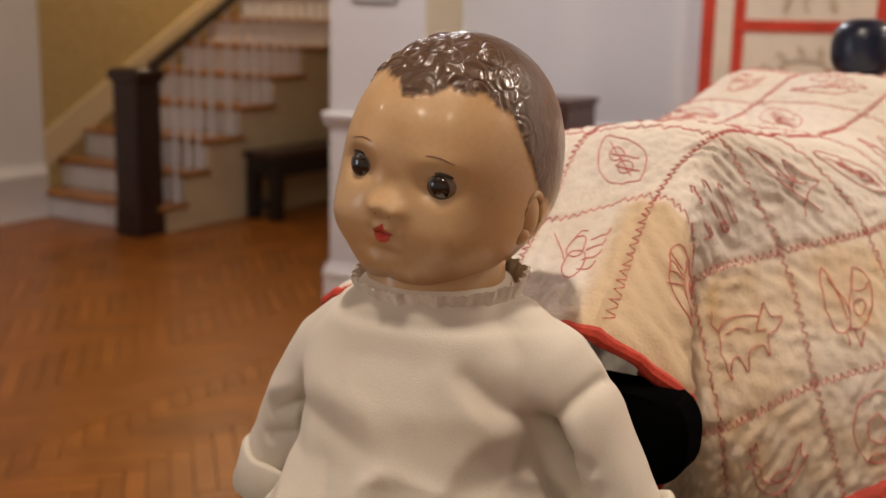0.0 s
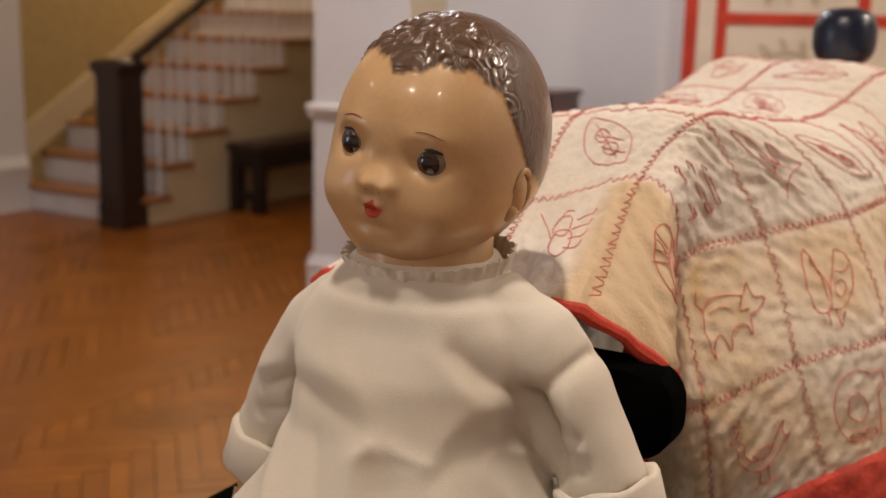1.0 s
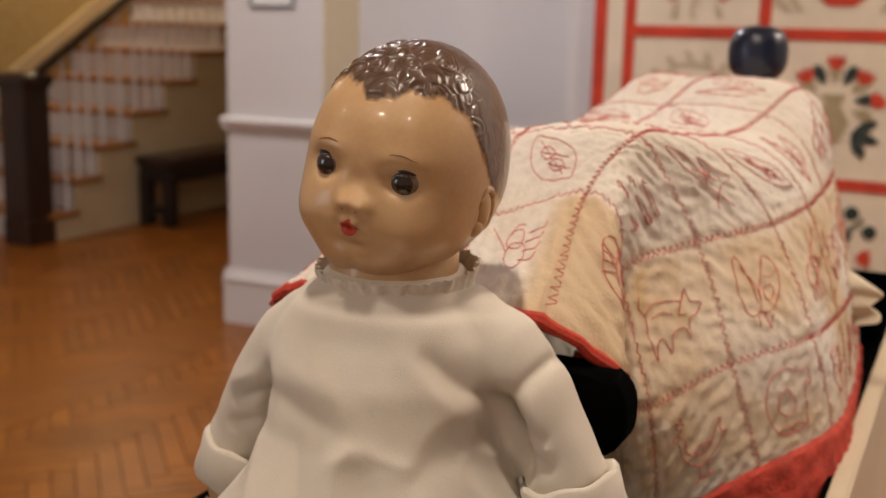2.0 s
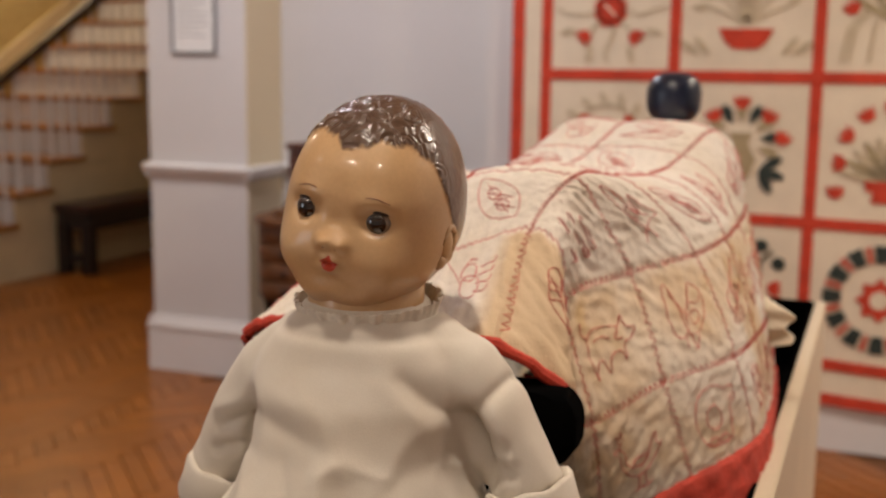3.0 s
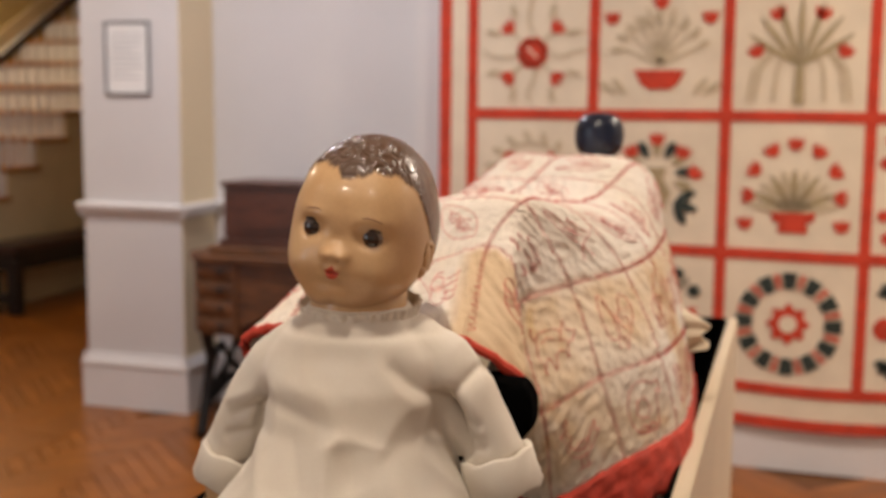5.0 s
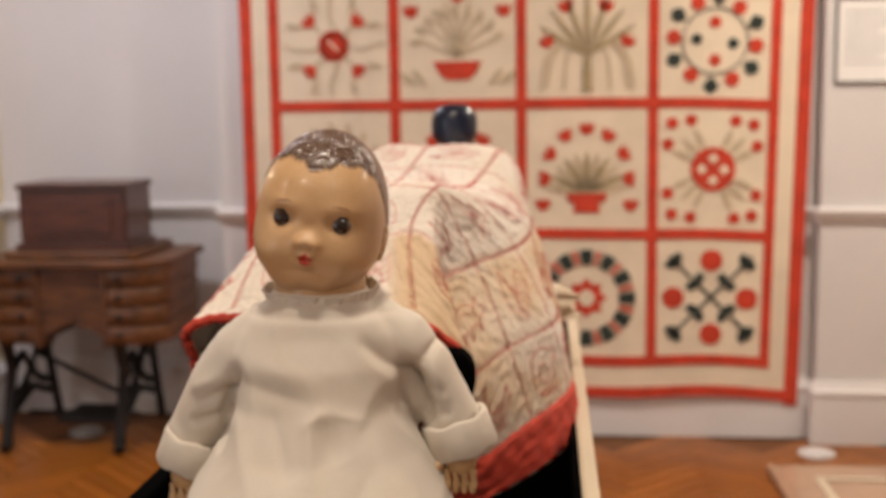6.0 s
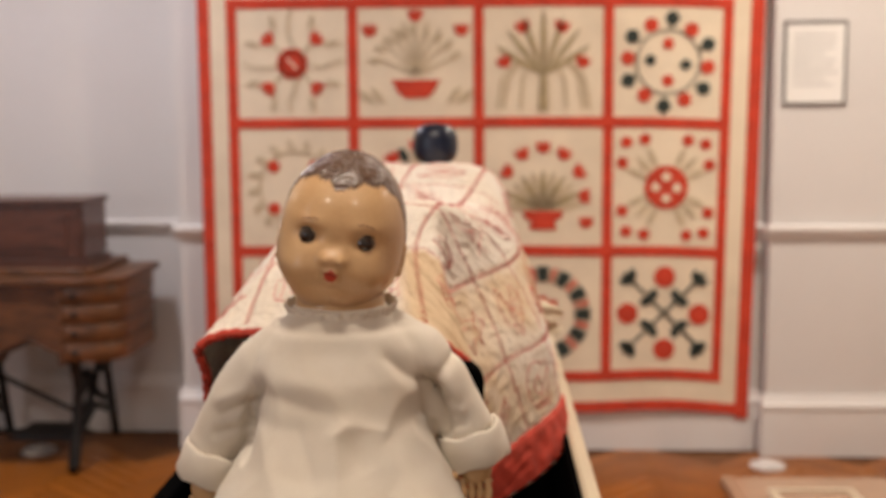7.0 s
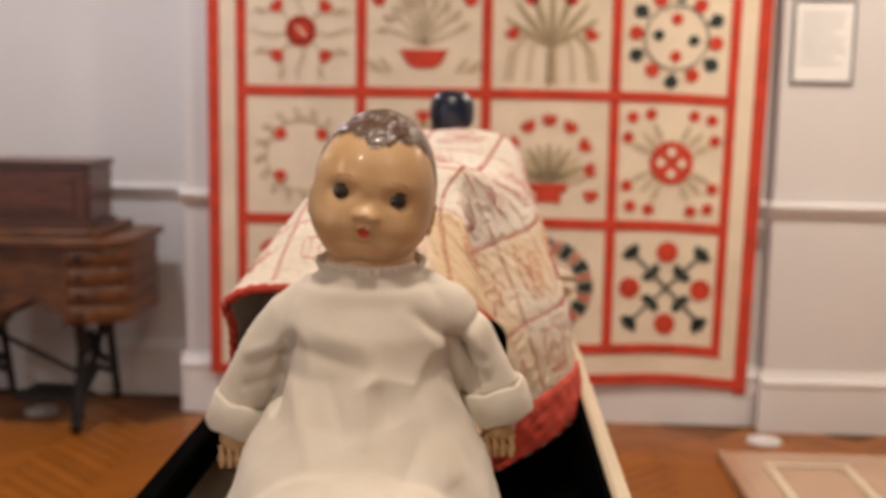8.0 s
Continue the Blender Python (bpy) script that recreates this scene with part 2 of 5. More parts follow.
def run(name, x0, x1, y, rows, label, category):
    """Moulding along x on a wall whose face is at y; rows of (depth, z)."""
    bm = bmesh.new()
    loft([[(x, y - d, z) for d, z in rows] for x in (x0, x1)], bm=bm)
    return structure(name, bm, M_TRIM, label, category)


window = tagged(new("window_1"), "white framed sash window opposite the quilt", "window", kind="structure")
for a in ((-5.5, -3.7, 0.85, 0.90), (-5.5, -3.7, 2.30, 2.35), (-5.5, -5.45, 0.90, 2.30), (-3.75, -3.7, 0.90, 2.30), (-5.45, -3.75, 1.58, 1.62), (-4.62, -4.58, 0.90, 2.30)):
    part("frame_bar", box(a[0], a[1], -3.34, -3.28, a[2], a[3]), M_TRIM, window)
part("window_sill", box(-5.56, -3.64, -3.20, -3.12, 0.81, 0.85, 0.004), M_TRIM, window)


RAIL = [(-0.01, 0.915), (0.012, 0.915), (0.018, 0.925), (0.022, 0.945), (0.035, 0.952), (0.035, 0.966), (0.02, 0.975), (-0.01, 0.975)]
BASE = [(-0.01, 0.0), (0.024, 0.0), (0.024, 0.20), (0.030, 0.205), (0.030, 0.222), (0.018, 0.235), (0.012, 0.262), (-0.01, 0.262)]
for name, x0, x1, y in (("column", -3.172, -2.616, 4.22), ("recess", -2.636, -1.53, 4.53), ("breast", -1.55, 0.95, 4.27), ("right", 0.93, 3.8, 4.18)):
    run("trim_rail_" + name, x0, x1, y, RAIL, "white moulded chair rail", "trim")
    run("baseboard_" + name, x0, x1, y, BASE, "white moulded tall baseboard", "baseboard")
for name, x, s, y0, y1 in (("column_side", -2.636, 1, 4.20, 4.53), ("left", -6.35, 1, -3.2, 5.22), ("column_hall", -3.152, -1, 4.20, 4.8)):
    for kind, rows in (("baseboard_", BASE), ("trim_rail_", RAIL)):
        if name == "left" and kind == "trim_rail_":
            continue
        k = 1.4 if name == "left" else 1.0
        structure(kind + name, loft([[(x + s * d, y, z * k) for d, z in rows] for y in (y0, y1)]), M_TRIM, "white moulded trim", "trim")

# unseen fittings made up to carry the added lamps
for x, y, power, size, color in LAMPS:
    fix = thing("ceiling_light", "added round white ceiling light with frosted glass, out of view", "light", "ceiling lights", x, y, CEIL)
    part("rim", lathe([(size / 2 + 0.03, 0), (size / 2 + 0.03, -0.03), (size / 2 + 0.005, -0.035), (size / 2 + 0.005, 0)], 0, 0), M_DISC, fix)
    part("diffuser", lathe([(size / 2, -0.004), (size / 2, -0.02), (size / 2 * 0.6, -0.03), (0.02, -0.034)], 0, 0), M_GLOW, fix)

# ---- stairs ----
stairs = thing("staircase", "oak stairs with white risers, white balusters and dark newel", "stairs")
SX0, SX1 = -6.45, -5.27
NOSE = [5.20, 5.42, 5.64] + [5.64 + 0.345 * k for k in range(1, 9)]
for k, y in enumerate(NOSE):
    z, back = 0.18 + 0.2 * k, (NOSE + [NOSE[-1] + 0.345])[k + 1]
    part("riser", box(SX0, SX1 - 0.01, y + 0.03, y + 0.05, z - 0.2, z - 0.035), M_RISER, stairs)
    part("tread", box(SX0, SX1 + 0.03, y, back + 0.05, z - 0.035, z, 0.008), M_TREAD, stairs)
    bm = bmesh.new()
    loft([[(SX1 - 0.02, y + 0.03, 0.0), (SX1 - 0.02, back + 0.0295, 0.0), (SX1 - 0.02, back + 0.0295, z - 0.036), (SX1 - 0.02, y + 0.03, z - 0.036)],
          [(SX1, y + 0.03, 0.0), (SX1, back + 0.0295, 0.0), (SX1, back + 0.0295, z - 0.036), (SX1, y + 0.03, z - 0.036)]], bm=bm)
    part("stringer_panel", bm, M_CREAM, stairs)
    count = 2 if k < 3 else 3
    for j in range(count):
        yy = y + 0.05 + (back - y) * (j + 0.3) / count
        if yy < 5.3:
            continue
        top = 1.05 + 0.58 * (yy - 5.235)
        h = top - z
        part("baluster", lathe([(0.016, z), (0.016, z + h * 0.12), (0.009, z + h * 0.16), (0.016, z + h * 0.3), (0.010, z + h * 0.8), (0.009, top)], SX1 - 0.02, yy, 8), M_RISER, stairs)
part("wall_skirt", loft([[(x, y, z) for y, z in ((5.23, 0.29), (8.9, 2.42), (8.9, 2.66), (5.23, 0.53))] for x in (SX0 - 0.01, SX0 + 0.03)]), M_CREAM, stairs)
part("handrail", loft([[(SX1 - 0.02 + a, y, 1.09 + 0.58 * (y - 5.235) + b) for a, b in ((-0.03, -0.03), (0.03, -0.03), (0.036, 0.0), (0.025, 0.03), (-0.025, 0.03), (-0.036, 0))] for y in (5.2, 8.4)]), M_NEWEL, stairs)
newel = part("newel_post", box(-5.475, -5.265, 5.045, 5.255, 0, 1.0, 0.006), M_NEWEL, stairs, "dark mahogany square newel post")
part("newel_cap", loft([[(-5.37 + a * h, 5.15 + b * h, z) for a, b in ((-1, -1), (1, -1), (1, 1), (-1, 1))] for h, z in ((0.106, 0.97), (0.125, 1.0), (0.125, 1.035), (0.112, 1.055), (0.06, 1.07))]), M_NEWEL, newel)
part("newel_base", box(-5.482, -5.258, 5.038, 5.262, 0, 0.16, 0.006), M_NEWEL, newel)

bench = thing("bench", "low dark wooden bench with leather seat by the stairs", "bench")
part("seat", box(-5.255, -4.945, 6.00, 7.35, 0.42, 0.475, 0.015), M_BENCHTOP, bench)
part("apron", box(-5.235, -4.965, 6.03, 7.32, 0.30, 0.42, 0.004), M_BENCH, bench)
for x, y in ((-5.23, 6.02), (-5.03, 6.02), (-5.23, 7.26), (-5.03, 7.26)):
    part("leg", box(x, x + 0.082, y - 0.008, y + 0.072, 0, 0.36, 0.005), M_BENCH, bench)
part("stretcher", box(-5.225, -4.975, 6.035, 6.07, 0.07, 0.14, 0.004), M_BENCH, bench)
part("stretcher", box(-5.225, -4.975, 7.275, 7.31, 0.07, 0.14, 0.004), M_BENCH, bench)

# ---- sewing table and its case ----
table = thing("sewing_table", "brown oak treadle sewing table with rounded drawers and black iron legs", "table")
TX0, TX1, TY0, TY1, TZ = -2.47, -1.668, 3.88, 4.42, 0.80
def rounded(x0, x1, y0, y1, r, n=8):
    """Outline of a board whose two front corners are rounded."""
    pts = [(x1, y1), (x0, y1)]
    pts += [(x0 + r - r * math.cos(radians(90 * k / n)), y0 + r - r * math.sin(radians(90 * k / n))) for k in range(n + 1)]
    return pts + [(x1 - r + r * math.sin(radians(90 * k / n)), y0 + r - r * math.cos(radians(90 * k / n))) for k in range(n + 1)]


def board(x0, x1, y0, y1, z0, z1, r, soft=0.006):
    return loft([[(x, y, z) for x, y in rounded(x0 + q, x1 - q, y0 + q, y1 - q, r)] for z, q in ((z0, soft), (z0 + soft, 0), (z1 - soft, 0), (z1, soft))])


part("tabletop", board(TX0, TX1, TY0, TY1, TZ - 0.032, TZ, 0.15), M_WALNUT, table)
part("leaf", board(TX0 + 0.10, TX1 - 0.13, TY0 + 0.05, TY1 - 0.02, TZ, TZ + 0.03, 0.05), M_WALNUT, table)
part("apron", loft([[(x, y, z) for x, z in [(TX0 + 0.26, TZ - 0.033), (TX1 - 0.26, TZ - 0.033)] + [(TX1 - 0.26 - (TX1 - TX0 - 0.52) * i / 12, TZ - 0.31 + 0.05 * math.sin(math.pi * i / 12) ** 2) for i in range(13)]] for y in (TY0 + 0.03, TY0 + 0.055)]), M_WALNUT, table)
part("back_board", box(TX0 + 0.1, TX1 - 0.1, TY1 - 0.05, TY1 - 0.03, TZ - 0.25, TZ - 0.033), M_WALNUT, table)
for side in (-1, 1):
    x_out = TX1 - 0.012 if side > 0 else TX0 + 0.012
    x_in = x_out - side * 0.245
    lo, hi = min(x_in, x_out), max(x_in, x_out)
    part("drawer_case", box(lo + (0.02 if side < 0 else 0), hi - (0.02 if side > 0 else 0), TY0 + 0.16, TY1 - 0.05, TZ - 0.345, TZ - 0.033, 0.004), M_WALNUT, table)
    part("corner_stile", box(x_in - 0.012, x_in + 0.012, TY0 + 0.015, TY0 + 0.16, TZ - 0.36, TZ - 0.033, 0.004), M_WALNUT, table)
    for k in range(4):
        z1, h = TZ - 0.036 - k * 0.078, 0.073
        rr = 0.14
        line = [(x_in + side * 0.014, TY0 + 0.02)] + [(x_out - side * rr + side * rr * math.sin(radians(90 * i / 9)), TY0 + 0.02 + rr - rr * math.cos(radians(90 * i / 9))) for i in range(10)]
        line += [(x_out, TY1 - 0.06), (x_out - side * 0.015, TY1 - 0.06), (x_out - side * 0.015, TY0 + 0.165), (x_in + side * 0.014, TY0 + 0.165)]
        mid = [(lo + hi) / 2, TY0 + 0.15]
        rings = [[(x + (mid[0] - x) * q, y + (mid[1] - y) * q, z) for x, y in line] for z, q in ((z1 - h, 0.03), (z1 - h + 0.006, 0), (z1 - 0.006, 0), (z1, 0.03))]
        d = part("drawer", loft(rings), M_WALNUT, table)
        part("knob", lathe([(0.006, 0), (0.012, 0.006), (0.013, 0.014), (0.004, 0.02)], 0, 0, 10), M_IRON, d)
        d.children[0].matrix_basis = pose(x_in + side * 0.06, TY0 + 0.02, z1 - h / 2, 90, 0, 0)
for x in (TX0 + 0.10, TX1 - 0.22):
    side = part("leg_frame", tube([(x, TY0 + 0.06, 0.47), (x, TY0 + 0.10, 0.34), (x, TY0 + 0.05, 0.16), (x, TY0 + 0.01, 0.03), (x, TY0 - 0.01, 0.018)], [0.028, 0.023, 0.023, 0.027, 0.022], 8), M_IRON, table)
    for pts in ([(x, TY1 - 0.06, 0.47), (x, TY1 - 0.10, 0.34), (x, TY1 - 0.05, 0.16), (x, TY1 - 0.01, 0.018)],
                [(x, TY0 + 0.05, 0.14), (x, (TY0 + TY1) / 2, 0.22), (x, TY1 - 0.05, 0.14)],
                [(x, TY0 + 0.06, 0.46), (x, (TY0 + TY1) / 2, 0.46), (x, TY1 - 0.06, 0.46)],
                [(x, TY0 + 0.09, 0.32), (x, TY0 + 0.2, 0.38), (x, TY0 + 0.27, 0.30), (x, TY0 + 0.2, 0.24), (x, TY0 + 0.09, 0.2)],
                [(x, TY1 - 0.09, 0.32), (x, TY1 - 0.2, 0.38), (x, TY1 - 0.27, 0.30), (x, TY1 - 0.2, 0.24), (x, TY1 - 0.09, 0.2)]):
        part("scroll_bar", tube(pts, 0.018, 8), M_IRON, side)
part("cross_brace", tube([(TX0 + 0.10, 4.2, 0.36), (-2.0, 4.2, 0.18), (TX1 - 0.22, 4.2, 0.36)], 0.012, 8), M_IRON, table)
part("treadle", box(-2.2, -1.95, 4.0, 4.25, 0.10, 0.115, 0.004), M_IRON, table)
part("treadle_rod", tube([(TX0 + 0.10, 4.12, 0.11), (TX1 - 0.22, 4.12, 0.11)], 0.010, 8), M_IRON, table)

case = thing("machine_case", "reddish brown wooden sewing machine case on the table", "wooden box")
CX0, CX1, CY0, CY1, CZ = -2.30, -1.845, 3.98, 4.27, TZ + 0.031
part("body", box(CX0, CX1, CY0, CY1, CZ + 0.03, CZ + 0.255, 0.01), M_CASE, case)
part("plinth_moulding", box(CX0 - 0.015, CX1 + 0.015, CY0 - 0.015, CY1 + 0.015, CZ, CZ + 0.03, 0.006), M_CASE, case)
part("lid", box(CX0 - 0.012, CX1 + 0.012, CY0 - 0.012, CY1 + 0.012, CZ + 0.25, CZ + 0.275, 0.008), M_CASE, case)
part("panel", box(CX0 + 0.06, CX1 - 0.06, CY0 - 0.008, CY0 + 0.001, CZ + 0.07, CZ + 0.21, 0.004), M_CASE, case)

# ---- hanging quilt ----
hanging = thing("hanging_quilt", "red and cream applique album quilt hung on the wall", "quilt")
QX = [-1.273, -0.769, -0.247, 0.287, 0.773]
QZ = [0.34, 0.868, 1.403, 1.896]
QY = 4.238


def sag(x, z):
    """Slight droop of the hung cloth towards its lower edge."""
    low = 1 - smooth01(0.2, 1.2, z)
    return -0.012 * low * math.sin((x + 1.4) * 5.2) - 0.012 * smooth01(0.4, 0.9, x) * (1 + low) - 0.02 * max(0, x) * 0.5


def cloth_strip(name, x0, x1, z0, z1, mat, parent, lift=0.0, thick=0.006):
    """A strip of cloth on the hanging quilt, following its waves."""
    nx, nz = max(2, int((x1 - x0) / 0.06)), max(2, int((z1 - z0) / 0.06))
    bm = bmesh.new()
    rows = []
    for j in range(nz + 1):
        row = []
        for i in range(nx + 1):
            x, z = x0 + (x1 - x0) * i / nx, z0 + (z1 - z0) * j / nz
            y = QY - lift - 0.008 * math.sin(x * 4.1 + 0.6) * (1 - smooth01(0.1, 1.5, z)) - 0.0015 * noise.noise((x * 25, z * 25, 0))
            row.append(bm.verts.new((x - 0.03 * smooth01(0.5, 0.9, x) * (1.9 - z) / 1.7, y, z + sag(x, z))))
        rows.append(row)
    for a, b in zip(rows, rows[1:]):
        for i in range(nx):
            bm.faces.new((a[i], a[i + 1], b[i + 1], b[i]))
    r = bmesh.ops.extrude_face_region(bm, geom=list(bm.faces))
    for v in r["geom"]:
        if isinstance(v, bmesh.types.BMVert):
            v.co.y -= thick
    return part(name, bm, mat, parent, smooth=True)


backing = cloth_strip("backing", -1.40, 0.905, 0.195, 2.04, M_CREAMCLOTH, hanging)
W = 0.021
for x in QX:
    cloth_strip("sashing", x - W, x + W, QZ[0], QZ[-1], M_REDCLOTH, hanging, 0.004)
for z in QZ:
    cloth_strip("sashing", QX[0] - W, QX[-1] + W, z - W, z + W, M_REDCLOTH, hanging, 0.0055)
cloth_strip("binding", -1.415, -1.365, 0.19, 2.05, M_REDCLOTH, hanging, 0.004)
cloth_strip("binding", 0.865, 0.92, 0.17, 2.05, M_REDCLOTH, hanging, 0.004)
cloth_strip("binding", -1.41, 0.915, 0.185, 0.23, M_REDCLOTH, hanging, 0.0055)
cloth_strip("binding", -1.41, 0.915, 2.01, 2.055, M_REDCLOTH, hanging, 0.0055)


def disc_pts(r, n=12, squash=1.0):
    return [(r * math.cos(k * math.tau / n), r * squash * math.sin(k * math.tau / n)) for k in range(n)]


def petal_pts(length, width):
    return [(0, 0), (width * 0.7, length * 0.3), (width, length * 0.6), (width * 0.5, length * 0.9), (0, length), (-width * 0.5, length * 0.9), (-width, length * 0.6), (-width * 0.7, length * 0.3)]


def star_pts(r0, r1, n):
    return [((r0 if k % 2 else r1) * math.cos(k * math.pi / n), (r0 if k % 2 else r1) * math.sin(k * math.pi / n)) for k in range(2 * n)]


TULIP = [(-0.028, 0.03), (-0.03, 0), (-0.012, -0.022), (0.012, -0.022), (0.03, 0), (0.028, 0.03), (0.012, 0.014), (0, 0.034), (-0.012, 0.014)]
BOWL = [(-0.10, 0.03), (-0.075, -0.02), (-0.045, -0.045), (0.045, -0.045), (0.075, -0.02), (0.10, 0.03)]
POT = [(-0.085, 0.03), (-0.075, -0.005), (-0.05, -0.01), (-0.055, -0.05), (0.055, -0.05), (0.05, -0.01), (0.075, -0.005), (0.085, 0.03)]


def patch(name, pts, cx, cz, turn, mat, parent, lift=0.012):
    """One piece of applique at (cx, cz), turned by degrees."""
    cz += sag(cx, cz)
    cx -= 0.03 * smooth01(0.5, 0.9, cx) * (1.9 - cz) / 1.7
    y = QY - 0.008 * math.sin(cx * 4.1 + 0.6) * (1 - smooth01(0.1, 1.5, cz))
    return part(name, extrude(pts, 0.003, pose(cx, y - lift + 0.003, cz, 0, turn, 0)), mat, parent)


def stem(cx, cz, pts, width, mat, parent, lift=0.0095):
    """A narrow strip of cloth along points, as one flat mesh."""
    bm = bmesh.new()
    y = QY - 0.008 * math.sin(cx * 4.1 + 0.6) * (1 - smooth01(0.1, 1.5, cz)) - lift
    left, right = [], []
    for i, (x, z) in enumerate(pts):
        a, b = pts[max(0, i - 1)], pts[min(len(pts) - 1, i + 1)]
        dx, dz = b[0] - a[0], b[1] - a[1]
        q = math.hypot(dx, dz) or 1
        X, Z = cx + x - 0.03 * smooth01(0.5, 0.9, cx) * (1.9 - cz) / 1.7, cz + z + sag(cx, cz)
        left.append((X - dz / q * width, y, Z + dx / q * width))
        right.append((X + dz / q * width, y, Z - dx / q * width))
    rings = [[l, r, (r[0], y - 0.002, r[2]), (l[0], y - 0.002, l[2])] for l, r in zip(left, right)]
    return part("stem", loft(rings, bm=bm), mat, parent)


def arc(r, a0, a1, n=24):
    return [(r * math.cos(radians(a0 + (a1 - a0) * k / n)), r * math.sin(radians(a0 + (a1 - a0) * k / n))) for k in range(n + 1)]


def block(name, col, row):
    e = new("block_" + name)
    e.parent = hanging
    return e, (QX[col] + QX[col + 1]) / 2, (QZ[row] + QZ[row + 1]) / 2


def around(e, cx, cz, pts, radius, count, mat, start=0, name="petal", turn=90, lift=0.012):
    for k in range(count):
        a = start + k * 360 / count
        patch(name, pts, cx + radius * math.cos(radians(a)), cz + radius * math.sin(radians(a)), turn - a, mat, e, lift)


# top row
e, cx, cz = block("rose", 0, 2)
for k in range(4):
    a = 45 + 90 * k
    stem(cx, cz, [(0.05 * math.cos(radians(a)), 0.05 * math.sin(radians(a))), (0.13 * math.cos(radians(a)), 0.13 * math.sin(radians(a)))], 0.005, M_PALECLOTH, e)
    stem(cx, cz, [(q * math.cos(radians(90 * k)) + 0.02 * math.sin(q * 30), q * math.sin(radians(90 * k)) + 0.02 * math.cos(q * 26)) for q in (0.06, 0.1, 0.14, 0.18, 0.21)], 0.004, M_PALECLOTH, e)
    for s in (-16, 16):
        patch("leaf", petal_pts(0.07, 0.012), cx + 0.15 * math.cos(radians(a + s)), cz + 0.15 * math.sin(radians(a + s)), 90 - a - s * 2, M_PALECLOTH, e)
around(e, cx, cz, TULIP, 0.14, 4, M_REDCLOTH, 45, "flower")
around(e, cx, cz, disc_pts(0.03), 0.036, 8, M_REDCLOTH, 22, "petal")
patch("centre", disc_pts(0.042, 12), cx, cz, 0, M_REDCLOTH, e, 0.0135)
patch("centre_cross", [(-0.03, -0.004), (0.03, -0.004), (0.03, 0.004), (-0.03, 0.004)], cx, cz, 45, M_CREAMCLOTH, e, 0.0165)
e, cx, cz = block("bowl", 1, 2)
patch("bowl", BOWL, cx, cz - 0.10, 0, M_REDCLOTH, e)
for k in range(9):
    a = 20 + k * 17.5
    stem(cx, cz - 0.06, [(q * math.cos(radians(a)) * (0.5 + q), q * math.sin(radians(a))) for q in (0.02, 0.09, 0.16, 0.24)], 0.005, M_PALECLOTH, e)
    patch("leaf", petal_pts(0.06, 0.013), cx + 0.15 * math.cos(radians(a)), cz - 0.04 + 0.14 * math.sin(radians(a)), 70 - a, M_PALECLOTH, e)
for x, z in ((-0.19, 0.13), (0, 0.19), (0.19, 0.13)):
    patch("flower", TULIP, cx + x, cz + z, 0, M_REDCLOTH, e)
for x in (-0.17, -0.13, 0.13, 0.17):
    patch("leaf", petal_pts(0.09, 0.014), cx + x, cz - 0.17, x * 300, M_PALECLOTH, e)
e, cx, cz = block("palm", 2, 2)
for k in range(7):
    a = 90 + (k - 3) * 19
    patch("frond", petal_pts(0.27 - 0.012 * abs(k - 3), 0.012), cx, cz - 0.06, 90 - a, M_TANCLOTH, e)
    a2 = 90 + (k - 3) * 30
    stem(cx, cz - 0.05, [(0, 0), (0.10 * math.cos(radians(a2)), 0.06), (0.17 * math.cos(radians(a2)), -0.02), (0.19 * math.cos(radians(a2)), -0.14)], 0.005, M_PALECLOTH, e)
patch("trunk", [(-0.02, 0), (-0.014, 0.14), (0.014, 0.14), (0.02, 0)], cx, cz - 0.2, 0, M_TANCLOTH, e, 0.014)
for x, z in ((-0.16, 0.0), (-0.085, 0.14), (0.075, 0.14), (0.16, 0.0)):
    patch("flower", TULIP, cx + x, cz + z, x * 200, M_REDCLOTH, e)
e, cx, cz = block("wreath", 3, 2)
stem(cx, cz, arc(0.13, 0, 360, 40), 0.003, M_GREENCLOTH, e)
for k in range(12):
    a = k * 30 - 5
    r = 0.172 if k % 2 else 0.195
    patch("leaf" if k % 2 else "flower", petal_pts(0.068, 0.031) if k % 2 else disc_pts(0.031, 7), cx + (r - 0.03) * math.cos(radians(a)), cz + (r - 0.03) * math.sin(radians(a)), 90 - a, M_GREENCLOTH if k % 2 else M_REDCLOTH, e)
    if k in (0, 6):
        patch("leaf", petal_pts(0.05, 0.024), cx + 0.10 * math.cos(radians(a)), cz + 0.10 * math.sin(radians(a)), 270 - a, M_GREENCLOTH, e)
for z in (0.075, -0.075):
    patch("flower", disc_pts(0.025, 7), cx, cz + z, 0, M_REDCLOTH, e)
# middle row
e, cx, cz = block("sprig_wreath", 0, 1)
stem(cx, cz, arc(0.15, 0, 360, 36), 0.004, M_PALECLOTH, e)
for k in range(16):
    patch("leaf", petal_pts(0.06, 0.013), cx + 0.15 * math.cos(k * math.tau / 16), cz + 0.15 * math.sin(k * math.tau / 16), 60 - k * 22.5, M_PALECLOTH, e)
around(e, cx, cz, disc_pts(0.027, 8), 0.125, 4, M_REDCLOTH, 45, "flower")
e, cx, cz = block("vase", 1, 1)
patch("vase", [(-0.04, 0.06), (-0.025, 0.02), (-0.06, -0.04), (-0.03, -0.11), (0.03, -0.11), (0.06, -0.04), (0.025, 0.02), (0.04, 0.06)], cx, cz, 0, M_TANCLOTH, e)
